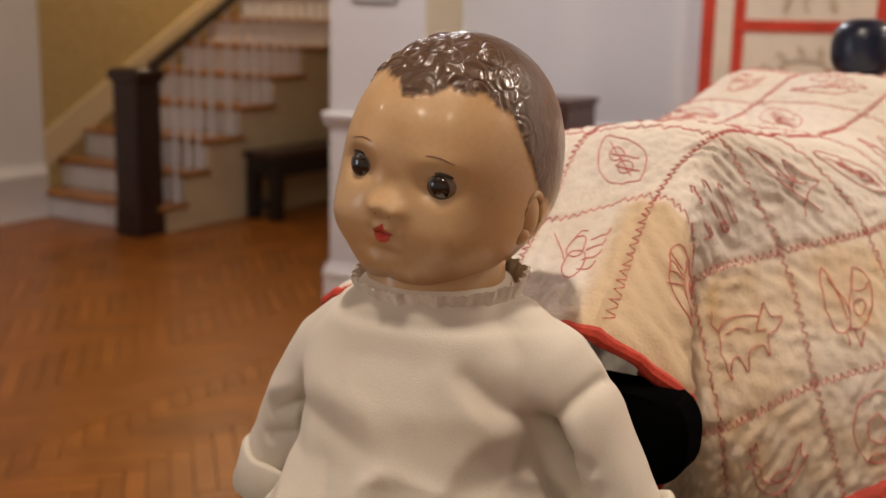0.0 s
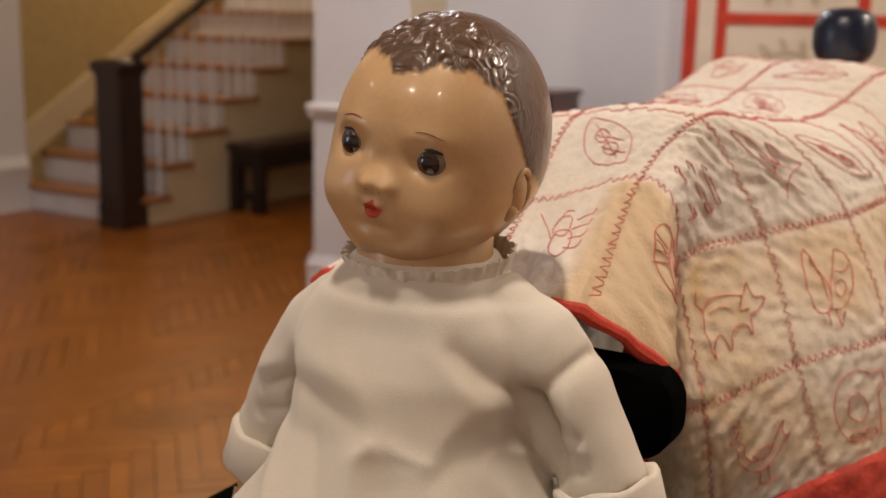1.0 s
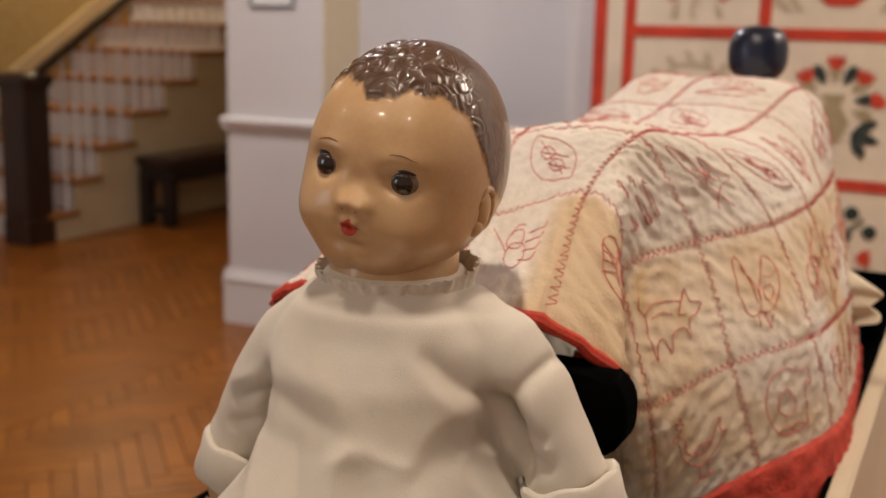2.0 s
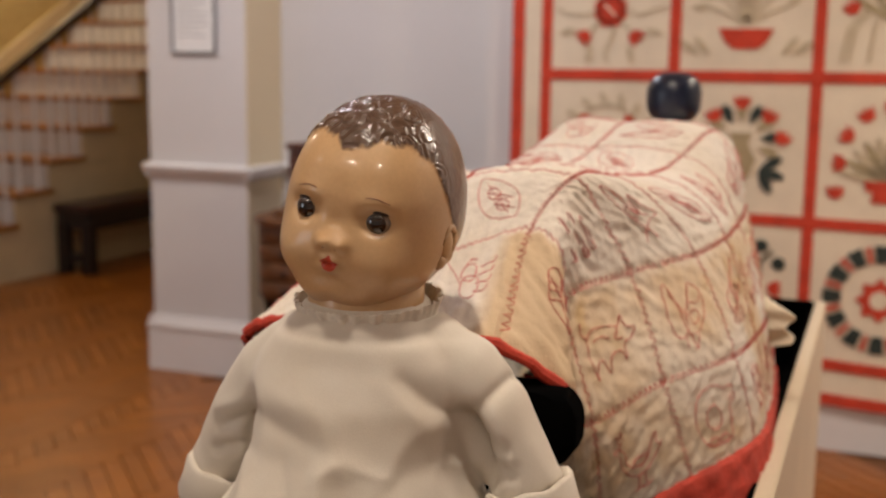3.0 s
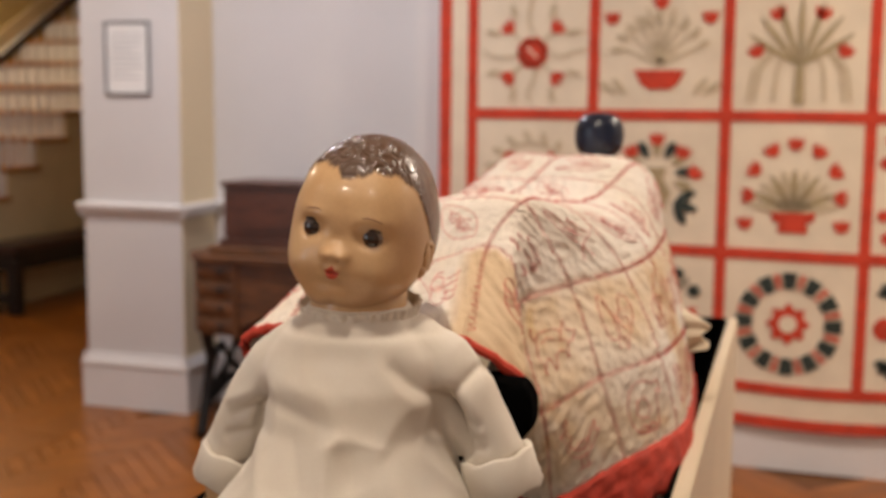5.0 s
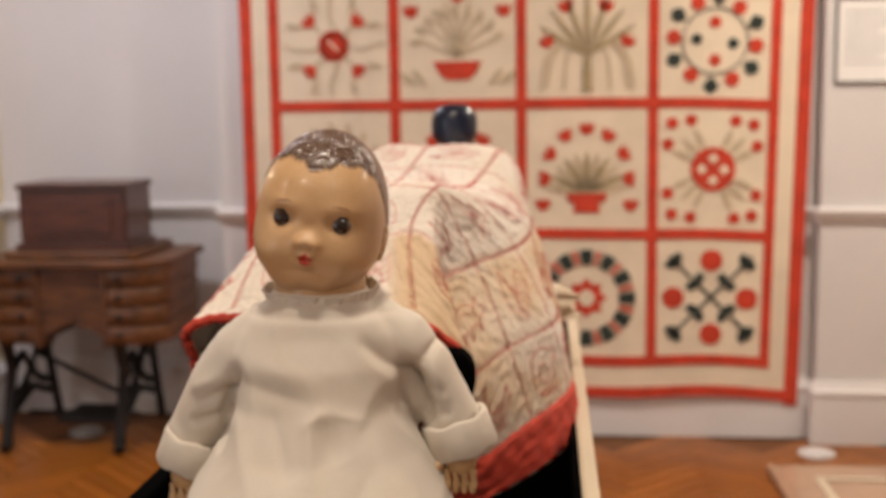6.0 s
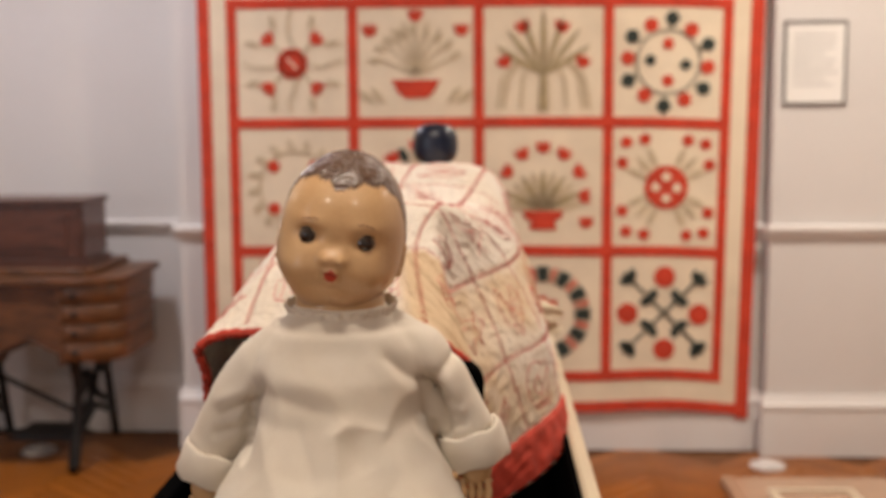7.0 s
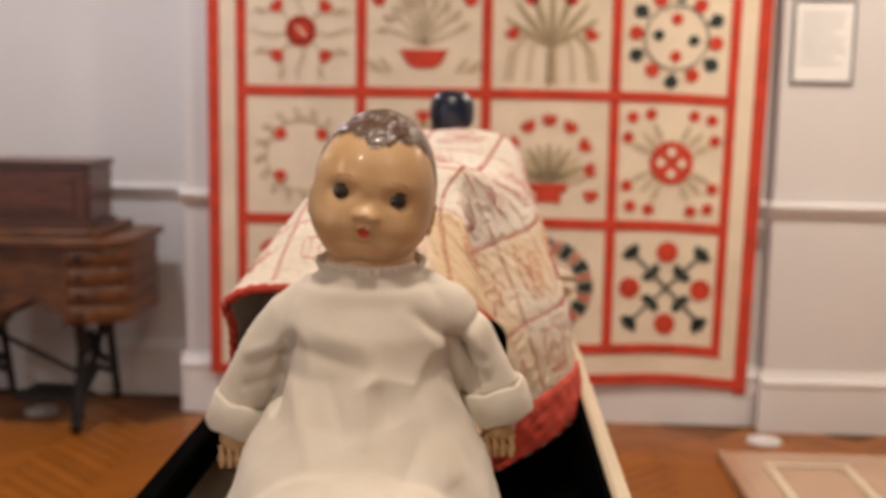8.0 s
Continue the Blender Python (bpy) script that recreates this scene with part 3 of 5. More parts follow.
for k in range(9):
    a = -20 + k * 27.5
    patch("leaf", petal_pts(0.08, 0.02), cx + 0.07 * math.cos(radians(a)), cz + 0.03 + 0.07 * math.sin(radians(a)), 90 - a, M_GREENCLOTH if k % 2 else M_TANCLOTH, e)
for x, z in ((-0.14, 0.05), (-0.10, 0.12), (0, 0.17), (0.10, 0.12), (0.15, 0.04)):
    patch("flower", TULIP, cx + x, cz + z, x * 250, M_REDCLOTH, e)
for k in range(3):
    patch("leaf", petal_pts(0.1, 0.02), cx + 0.07, cz - 0.08, 60 + 45 * k, M_GREENCLOTH, e)
e, cx, cz = block("fan_pot", 2, 1)
patch("pot", POT, cx, cz - 0.13, 0, M_REDCLOTH, e)
for k in range(11):
    a = 10 + k * 16
    patch("frond", petal_pts(0.17, 0.016), cx, cz - 0.10, 90 - a, M_TANCLOTH if k % 2 else M_PALECLOTH, e)
for k in range(7):
    a = k * 30
    patch("flower", TULIP, cx + 0.17 * math.cos(radians(a)), cz - 0.04 + 0.20 * math.sin(radians(a)), 90 - a, M_REDCLOTH, e)
for x in (-0.18, 0.18):
    patch("flower", TULIP, cx + x, cz - 0.15, 0, M_REDCLOTH, e)
e, cx, cz = block("rosette", 3, 1)
patch("wheel", disc_pts(0.09, 24), cx, cz, 0, M_REDCLOTH, e)
for a in (-0.045, 0, 0.045):
    for b in (-0.045, 0, 0.045):
        if (a or b) and not (a and b):
            patch("check", [(-0.016, -0.016), (0.016, -0.016), (0.016, 0.016), (-0.016, 0.016)], cx + a, cz + b, 45, M_CREAMCLOTH, e, 0.015)
for k in range(4):
    a = 45 + 90 * k
    for s in (-20, 0, 20):
        patch("leaf", petal_pts(0.10, 0.013), cx + 0.08 * math.cos(radians(a + s)), cz + 0.08 * math.sin(radians(a + s)), 90 - a - s, M_PALECLOTH, e)
    sx, sz = math.copysign(1, math.cos(radians(a))), math.copysign(1, math.sin(radians(a)))
    for x, z in ((0.165, 0.185), (0.09, 0.198), (0.182, 0.10)):
        patch("bud", disc_pts(0.025, 8), cx + sx * x, cz + sz * z, 0, M_REDCLOTH, e)
# bottom row
e, cx, cz = block("corner_flower", 0, 0)
patch("flower", disc_pts(0.07, 12), cx, cz, 0, M_REDCLOTH, e)
around(e, cx, cz, petal_pts(0.10, 0.03), 0.10, 8, M_GREENCLOTH, 22, "leaf")
around(e, cx, cz, TULIP, 0.2, 4, M_REDCLOTH, 45, "flower")
e, cx, cz = block("berry_cross", 1, 0)
for k in range(4):
    a = 45 + 90 * k
    stem(cx, cz, [(q * math.cos(radians(a)), q * math.sin(radians(a))) for q in (0, 0.1, 0.2)], 0.006, M_GREENCLOTH, e)
    for s, r in ((-14, 0.19), (14, 0.19), (0, 0.11)):
        patch("berry", disc_pts(0.026, 10), cx + r * math.cos(radians(a + s)), cz + r * math.sin(radians(a + s)), 0, M_GREENCLOTH, e)
around(e, cx, cz, TULIP, 0.15, 4, M_REDCLOTH, 0, "flower")
e, cx, cz = block("wheel", 2, 0)
around(e, cx, cz, [(-0.02, 0), (-0.028, 0.065), (0.028, 0.065), (0.02, 0)], 0.135, 12, M_GREENCLOTH, 0, "wedge")
around(e, cx, cz, [(-0.006, 0), (-0.01, 0.06), (0.01, 0.06), (0.006, 0)], 0.138, 12, M_REDCLOTH, 15, "wedge")
patch("star", star_pts(0.06, 0.085, 8), cx, cz, 0, M_REDCLOTH, e)
patch("star_centre", disc_pts(0.035, 12), cx, cz, 0, M_CREAMCLOTH, e, 0.015)
e, cx, cz = block("cross_stems", 3, 0)
for k in range(4):
    a = 45 + 90 * k
    stem(cx, cz, [(q * math.cos(radians(a)), q * math.sin(radians(a))) for q in (0, 0.1, 0.21)], 0.006, M_GREENCLOTH, e)
    for s in (-38, 0, 38):
        patch("leaf", petal_pts(0.06, 0.017), cx + 0.185 * math.cos(radians(a)), cz + 0.185 * math.sin(radians(a)), 90 - a - s, M_GREENCLOTH, e)
        if s:
            patch("leaf", petal_pts(0.055, 0.02), cx + 0.07 * math.cos(radians(a)), cz + 0.07 * math.sin(radians(a)), 90 - a - s * 1.3, M_GREENCLOTH, e)
around(e, cx, cz, disc_pts(0.045, 12), 0.155, 4, M_REDCLOTH, 0, "flower")

# ---- labels, floor sockets, slab for a floor reflection ----


def framed(name, x0, x1, z0, z1, y, label, group):
    f = thing(name, label, "framed sign", group)
    part("sheet", box(x0 + 0.006, x1 - 0.006, y - 0.006, y - 0.001, z0 + 0.006, z1 - 0.006), M_PAPER, f)
    for a in ((x0, x1, z0, z0 + 0.009), (x0, x1, z1 - 0.009, z1), (x0, x0 + 0.009, z0 + 0.009, z1 - 0.009), (x1 - 0.009, x1, z0 + 0.009, z1 - 0.009)):
        part("frame_bar", box(a[0], a[1], y - 0.014, y - 0.001, a[2], a[3]), M_FRAME, f)
    n = 9
    for k in range(n):
        z = z1 - 0.06 - k * (z1 - z0 - 0.11) / n
        part("text_bar", box(x0 + 0.035, x1 - 0.035 - (0.05 if k % 4 == 3 else 0.008 * (k % 3)), y - 0.008, y - 0.0065, z, z + 0.006), M_INK, f)


framed("wall_label", 0.985, 1.235, 1.465, 1.80, 4.18, "framed white text panel on the wall by the quilt", "wall labels")
framed("wall_label", -3.015, -2.785, 1.47, 1.80, 4.22, "framed white text panel on the pier", "wall labels")
for x, y in ((-2.156, 4.19), (0.927, 4.03)):
    d = thing("floor_socket", "round white plastic floor socket cover", "socket", "floor sockets", x, y, 0)
    part("cover", lathe([(0.072, 0), (0.072, 0.006), (0.064, 0.012), (0.03, 0.013)], 0, 0, 28), M_DISC, d)
    part("insert", lathe([(0.03, 0.012), (0.03, 0.016), (0.01, 0.017)], 0, 0, 20), M_TRIM, d)
# pink slab and bars stand in for a pale glassy reflection by the wall
M_PINK = material("reflection_pink", (0.50, 0.33, 0.22), 0.22, vary=0.08, scale=5)
low = thing("low_platform", "flat pale pink slab standing in for a glassy reflection on floor", "platform")
part("deck", box(0.72, 2.2, 2.6, 3.80, 0, 0.03, 0.004), M_PINK, low)
part("edge_strip", box(0.69, 0.718, 2.6, 3.80, 0, 0.036, 0.003), M_PINK, low)
for x0, x1, y0, y1 in ((0.83, 1.15, 3.62, 3.65), (0.83, 0.86, 2.9, 3.62), (1.12, 1.15, 2.9, 3.62)):
    part("raised_bar", box(x0, x1, y0, y1, 0.031, 0.037, 0.002), M_PLINTH, low)

# ---- plinth ----
BED = 0.88
plinth = thing("plinth", "cream painted display plinth with sunken black velvet top", "plinth")
part("body", box(-0.588, -0.105, 0.16, 2.01, 0.08, BED - 0.008, 0.003), M_PLINTH, plinth)
part("toe_kick", box(-0.57, -0.105, 0.19, 2.0, 0, 0.08), M_VELVET, plinth)
part("side_board", box(-0.103, -0.084, 0.158, 2.032, 0.08, 1.001, 0.003), M_PLINTH, plinth)
part("side_board", box(-0.5965, -0.5885, 0.158, 2.032, 0.08, 0.955), M_PLINTH, plinth)
part("velvet_lining", box(-0.598, -0.572, 0.157, 2.031, 0.956, 1.0, 0.003), M_VELVET, plinth)
part("velvet_lining", box(-0.572, -0.104, 2.012, 2.031, BED - 0.006, 1.0, 0.003), M_VELVET, plinth)
part("velvet_lining", box(-0.110, -0.1035, 0.16, 2.012, BED - 0.006, 0.995, 0.001), M_VELVET, plinth)
bm = bmesh.new()
bmesh.ops.create_grid(bm, x_segments=40, y_segments=120, size=0.5)
for v in bm.verts:
    v.co = Vector((-0.341 + v.co.x * 0.462, 1.086 + v.co.y * 1.85, BED + 0.0015 * noise.noise((v.co.x * 9, v.co.y * 30, 3))))
r = bmesh.ops.extrude_face_region(bm, geom=list(bm.faces))
for v in r["geom"]:
    if isinstance(v, bmesh.types.BMVert):
        v.co.z -= 0.005
part("velvet_cover", bm, M_VELVET, plinth, "black velvet cloth cover", True)

# ---- draped quilt ----
from mathutils import kdtree
NS, NV = 290, 300
# seams: across the quilt (s) and along it (v)
S_HEM, S_LOW, S_MID, S_FOLD, S_RIDGE, S_TOP, S_LEFT = 0.07, 0.19, 0.31, 0.385, 0.43, 0.55, 0.67
V_ROWS = [0.0, 0.14, 0.26, 0.38, 0.55, 0.75, 1.0]
# guide lines of the cloth from its front binding to its back edge: x, y, z in cm
GUIDES = [
    (0.00, "-28.5 84 96, -22.2 85.5 94.5, -14.5 94 96.4, -10.2 104.5 97.6, -10.4 120 95, -11 138 93, -13 157.5 92"),
    (S_HEM, "-28.5 83.5 101, -22.6 85 99.7, -15.8 93.8 102.4, -10.8 106 103.2, -11 120 102, -12 138 100, -14 157.5 99"),
    (S_LOW, "-28 82.5 110, -23.4 82.5 110.4, -19 92.8 112, -13.6 103 112.8, -12.5 120 112, -13.5 138 111, -16 157.5 110"),
    (S_MID, "-28 79 115, -26.8 83.8 121.2, -23 95 122.2, -18.3 106 122.8, -16.3 120 123.5, -17 138 124, -20 157.5 123"),
    (S_FOLD, "-22.8 73.2 115.6, -26.8 82.2 126.4, -25.6 91.6 128.8, -22.2 103 128.4, -20 120 128.5, -18.5 138 131, -20.5 157.5 128"),
    (S_RIDGE, "-27.8 68.8 120.7, -29.7 82.7 127.9, -27.6 89.6 132, -26.2 100 131.4, -25 120 130.3, -21.5 138 134.5, -22.5 157.5 130.5"),
    (S_TOP, "-36.5 69 119.8, -37.8 80 125.4, -37.8 88.5 131.6, -37 100 131.3, -36 120 130.5, -33 138 135, -32 157.5 131"),
    (S_LEFT, "-48 71.5 120.2, -46.5 80 126, -45.5 88 129.2, -45.5 100 129, -45 120 129.6, -42 138 134.5, -42 157.5 130"),
    (0.78, "-52.6 72.2 118.3, -52.2 80 119, -51.6 90 119.5, -51.6 100 119.5, -51 120 120, -49 138 122, -48 157.5 120"),
    (0.88, "-53 74 115, -54.4 81 109, -55 90 108, -55 100 108, -55 120 108, -54 138 108, -53 157.5 108"),
    (1.00, "-53 76 110, -55.2 83 100, -55.6 90 93, -55.6 100 92, -55.6 120 91, -55 138 91, -54 157.5 91"),
]


def flow(knots, values, at):
    """Smooth line through values at knots."""
    k = max(i for i in range(len(knots) - 1) if knots[i] <= at or i == 0)
    h = knots[k + 1] - knots[k]
    t = (at - knots[k]) / h

    def slope(i):
        if 0 < i < len(knots) - 1:
            return (values[i + 1] - values[i - 1]) / (knots[i + 1] - knots[i - 1])
        j = min(max(i, 1), len(knots) - 1)
        return (values[j] - values[j - 1]) / (knots[j] - knots[j - 1])

    return (values[k] * (2 * t ** 3 - 3 * t * t + 1) + slope(k) * h * (t ** 3 - 2 * t * t + t)
            + values[k + 1] * (3 * t * t - 2 * t ** 3) + slope(k + 1) * h * (t ** 3 - t * t))


def drape_grid():
    stops = [s for s, _ in GUIDES]
    lines = [[np.array([float(n) / 100 for n in q.split()]) for q in text.split(",")] for _, text in GUIDES]
    grid = np.zeros((NV + 1, NS + 1, 3))
    for j in range(NV + 1):
        knots = [flow(V_ROWS, line, j / NV) for line in lines]
        for i in range(NS + 1):
            grid[j, i] = flow(stops, knots, i / NS)
    for _ in range(16):
        g = grid.copy()
        g[:, 1:-1] = 0.5 * grid[:, 1:-1] + 0.25 * (grid[:, :-2] + grid[:, 2:])
        g2 = g.copy()
        g2[1:-1] = 0.5 * g[1:-1] + 0.25 * (g[:-2] + g[2:])
        grid = g2
    du, dv = np.gradient(grid, axis=1), np.gradient(grid, axis=0)
    nrm = np.cross(dv, du)
    nrm /= np.linalg.norm(nrm, axis=2, keepdims=True) + 1e-9
    if nrm[NV // 2, NS // 2, 2] < 0:
        nrm = -nrm
    rnd = random.Random(4)
    lean = {(p, q): rnd.uniform(-0.9, 0.9) for p in range(10) for q in range(10)}
    s_lines = (S_HEM, S_LOW, S_MID, S_RIDGE, S_TOP, S_LEFT, 0.79, 0.91)
    v_lines = (0.0, 0.14, 0.26, 0.38, 0.50, 0.62, 0.74, 0.86, 0.98)
    for j in range(NV + 1):
        for i in range(NS + 1):
            s, v = i / NS, j / NV
            p, q = sum(s > g0 for g0 in s_lines), sum(v > g0 for g0 in v_lines)
            a = lean[p, q]
            x, y = s * 0.95, v * 1.0
            w = noise.noise((x * 22, y * 22, 7.0)) * 0.010
            across, along = (x + w) * math.cos(a) + (y + w) * math.sin(a), (y - w) * math.cos(a) - (x - w) * math.sin(a)
            puff = 0.0022 * noise.noise((across * 95, along * 32, 1.3)) + 0.0016 * noise.noise((x * 120, y * 120, 5))
            puff += 0.0005 * math.sin(across * 420 + 2 * noise.noise((x * 30, y * 30, 2)))
            near_s = min(abs(s - g0) for g0 in s_lines) * 0.95
            near_v = min(abs(v - g0) for g0 in v_lines)
            puff -= 0.0015 * (math.exp(-(near_s / 0.0045) ** 2) + math.exp(-(near_v / 0.0045) ** 2))
            puff *= 1.0 + 0.9 * math.exp(-((s - 0.39) / 0.06) ** 2 - (v / 0.14) ** 2)
            wide = 0.005 * noise.noise((s * 7, v * 8, 11))
            grid[j, i] += nrm[j, i] * (puff + wide)
            grid[j, i, 2] = max(grid[j, i, 2], BED + 0.008)
    return grid, nrm


GRID, NORMALS = drape_grid()


def on_drape(s, v, lift=0.0):
    """The place at (s across, v along) on the drape."""
    a, b = min(max(s, 0), 1) * NS, min(max(v, 0), 1) * NV
    i, j = min(int(a), NS - 1), min(int(b), NV - 1)
    a, b = a - i, b - j
    p = (1 - b) * ((1 - a) * GRID[j, i] + a * GRID[j, i + 1]) + b * ((1 - a) * GRID[j + 1, i] + a * GRID[j + 1, i + 1])
    return Vector(p + lift * NORMALS[j, i])


def add_age_shade(m, color):
    """Old yellow staining, with some painted shade, on a cloth, where its vertex attribute says."""
    nt = m.node_tree
    b = nt.nodes["Principled BSDF"]
    before = b.inputs["Base Color"].links[0].from_socket
    at = nt.nodes.new("ShaderNodeAttribute")
    at.attribute_name = "age_shade"
    mx = nt.nodes.new("ShaderNodeMix")
    mx.data_type = "RGBA"
    mx.inputs[7].default_value = (*color, 1)
    nt.links.new(at.outputs["Fac"], mx.inputs[0])
    nt.links.new(before, mx.inputs[6])
    nt.links.new(mx.outputs[2], b.inputs["Base Color"])


add_age_shade(M_QUILT, (0.62, 0.43, 0.22))


def age_shade_at(s, v):
    """How far the cotton has yellowed, plus shade painted on the hanging side."""
    flap = smooth01(0.315, 0.345, s) * (1 - smooth01(S_RIDGE + 0.012, S_RIDGE + 0.045, s)) * (1 - smooth01(0.128, 0.142, v))
    # hanging side: stains laid on more heavily, to darken it as its shade does
    wall = (1 - smooth01(S_MID - 0.02, S_MID + 0.02, s)) * smooth01(0.05, 0.1, s)
    n = noise.noise((s * 9, v * 9, 21)) * 0.5 + 0.5
    fine = noise.noise((s * 45, v * 45, 3)) * 0.5 + 0.5
    return min(1, 0.74 * flap + 0.75 * wall * smooth01(0.22, 0.62, n) * (0.45 + 0.8 * fine) + 0.25 * smooth01(0.62, 0.85, n) * fine)


drape = thing("draped_quilt", "cream quilt with red embroidered squares draped over a rounded form", "quilt")
bm = bmesh.new()
age_shade = bm.verts.layers.float.new("age_shade")
top = [[bm.verts.new(GRID[j, i]) for i in range(NS + 1)] for j in range(NV + 1)]
low_v = [[bm.verts.new(GRID[j, i] - 0.006 * NORMALS[j, i]) for i in range(NS + 1)] for j in range(NV + 1)]
for j in range(NV + 1):
    for i in range(NS + 1):
        top[j][i][age_shade] = age_shade_at(i / NS, j / NV)
for j in range(NV):
    for i in range(NS):
        bm.faces.new((top[j][i], top[j][i + 1], top[j + 1][i + 1], top[j + 1][i])).smooth = True
        bm.faces.new((low_v[j][i], low_v[j + 1][i], low_v[j + 1][i + 1], low_v[j][i + 1])).smooth = True
part("cloth", bm, M_QUILT, drape)
part("binding", tube([on_drape(0.02 + 0.98 * i / 180, 0.0) - Vector((0, 0, 0.002)) for i in range(181)], [0.0052 + 0.0007 * math.sin(i * 1.1) for i in range(181)], 8), M_REDHEM, drape, "red cloth binding")


def band(name, s0, s1, v0, v1, mat, lift):
    bm = bmesh.new()
    n, m = 14, 110
    rows = [[bm.verts.new(on_drape(s0 + (s1 - s0) * i / n, v0 + (v1 - v0) * j / m, lift - (0.004 if i in (0, n) else 0) + 0.0012 * math.sin(j * 1.7 + i * 0.5))) for i in range(n + 1)] for j in range(m + 1)]
    for a, b in zip(rows, rows[1:]):
        for i in range(n):
            bm.faces.new((a[i], a[i + 1], b[i + 1], b[i]))
    r = bmesh.ops.extrude_face_region(bm, geom=list(bm.faces))
    for q in r["geom"]:
        if isinstance(q, bmesh.types.BMVert):
            q.co.z += 0.0015
    return part(name, bm, mat, drape, "red cloth border band", True)


band("hem_band", 0.0, S_HEM, 0.06, 0.98, M_REDHEM, 0.0035)
band("hem_band", 0.915, 1.0, 0.06, 0.98, M_REDHEM, 0.0035)


def thread(points, parent, radius=0.00046):
    return part("stitched_line", tube(points, radius, 4), M_THREAD, parent)


def seam(s0, v0, s1, v1):
    """A row of feather stitches from one place of the quilt to another."""
    n = max(4, int(math.hypot((s1 - s0) * 0.95, v1 - v0) / 0.0042))
    ds, dv = (s1 - s0) * 0.95, v1 - v0
    q = math.hypot(ds, dv)
    pts = []
    for k in range(n + 1):
        t, side = k / n, (0.0030 if k % 2 else -0.0030) * (1 + 0.35 * noise.noise((k * 0.7, s0 * 9, v0 * 9)))
        pts.append((s0 + (s1 - s0) * t - dv / q * side / 0.95, v0 + (v1 - v0) * t + ds / q * side))
        if k % 2:
            pts.append((pts[-1][0] + 0.0012 * ds / q, pts[-1][1] + 0.0026 * dv / q))
    thread([on_drape(s, v, 0.0010) for s, v in pts], drape)


SEAM_S = (S_LOW, S_MID, S_RIDGE, S_TOP, S_LEFT, 0.79)
SEAM_V = (0.14, 0.26, 0.38, 0.50, 0.62, 0.74, 0.86)
for s in SEAM_S:
    seam(s, 0.012, s, 0.985)
for v in SEAM_V:
    seam(S_HEM, v, 0.91, v)


def curve_of(*pts):
    """A rounded line through a few points of a drawing."""
    n = len(pts)
    out = []
    for k in range((n - 1) * 5 + 1):
        t = k / 5
        out.append(tuple(float(flow(list(range(n)), [p[d] for p in pts], t)) for d in (0, 1)) if n > 2 else tuple(pts[0][d] + (pts[1][d] - pts[0][d]) * t for d in (0, 1)))
    return out


def oval(x, y, rx, ry, turn=0.0, n=20):
    c, s = math.cos(radians(turn)), math.sin(radians(turn))
    return [(x + rx * math.cos(k * math.tau / n) * c - ry * math.sin(k * math.tau / n) * s, y + rx * math.cos(k * math.tau / n) * s + ry * math.sin(k * math.tau / n) * c) for k in range(n + 1)]


def bar(x, y, length, turn):
    c, s = math.cos(radians(turn)), math.sin(radians(turn))
    return [(x + a * length * c - b * s, y + a * length * s + b * c) for a, b in ((-0.5, -0.03), (0.4, -0.05), (0.5, 0), (0.4, 0.05), (-0.5, 0.03), (-0.5, -0.03))]


# outline embroideries, each in its own unit square
ROOSTER = [curve_of((0.30, 0.78), (0.26, 0.70), (0.33, 0.62), (0.34, 0.48), (0.45, 0.36), (0.62, 0.38), (0.72, 0.52), (0.84, 0.66), (0.80, 0.52), (0.88, 0.50), (0.78, 0.40), (0.66, 0.30), (0.50, 0.24), (0.36, 0.30), (0.26, 0.46), (0.24, 0.62)),
           curve_of((0.24, 0.72), (0.16, 0.68), (0.24, 0.65)), curve_of((0.24, 0.78), (0.22, 0.88), (0.28, 0.82), (0.32, 0.90), (0.34, 0.80)), curve_of((0.42, 0.44), (0.54, 0.34), (0.66, 0.44), (0.52, 0.48), (0.42, 0.44)),
           curve_of((0.48, 0.25), (0.47, 0.06)), curve_of((0.58, 0.25), (0.58, 0.06)), curve_of((0.40, 0.06), (0.54, 0.07)), curve_of((0.52, 0.05), (0.66, 0.07))]
PIG = [curve_of((0.10, 0.62), (0.24, 0.70), (0.50, 0.68), (0.68, 0.64), (0.76, 0.74), (0.80, 0.60), (0.94, 0.56), (0.84, 0.46), (0.72, 0.44), (0.70, 0.26), (0.62, 0.38), (0.44, 0.36), (0.40, 0.20), (0.30, 0.36), (0.18, 0.34), (0.14, 0.20), (0.08, 0.40), (0.10, 0.62)),
       curve_of((0.10, 0.62), (0.02, 0.72), (0.04, 0.82)), curve_of((0.66, 0.64), (0.60, 0.52), (0.70, 0.50)), curve_of((0.20, 0.58), (0.36, 0.60), (0.50, 0.54))]
BIRD = [curve_of((0.20, 0.30), (0.16, 0.62), (0.26, 0.92), (0.36, 0.60), (0.40, 0.34)), curve_of((0.28, 0.80), (0.44, 0.48), (0.40, 0.26), (0.26, 0.24), (0.20, 0.34)),
        curve_of((0.44, 0.44), (0.56, 0.64), (0.66, 0.84), (0.80, 0.78), (0.84, 0.56), (0.70, 0.34), (0.54, 0.24), (0.40, 0.26)), curve_of((0.58, 0.62), (0.72, 0.60), (0.82, 0.66)), curve_of((0.46, 0.24), (0.48, 0.06), (0.56, 0.20)),
        curve_of((0.34, 0.24), (0.34, 0.10)), oval(0.60, 0.44, 0.10, 0.07, 40)]
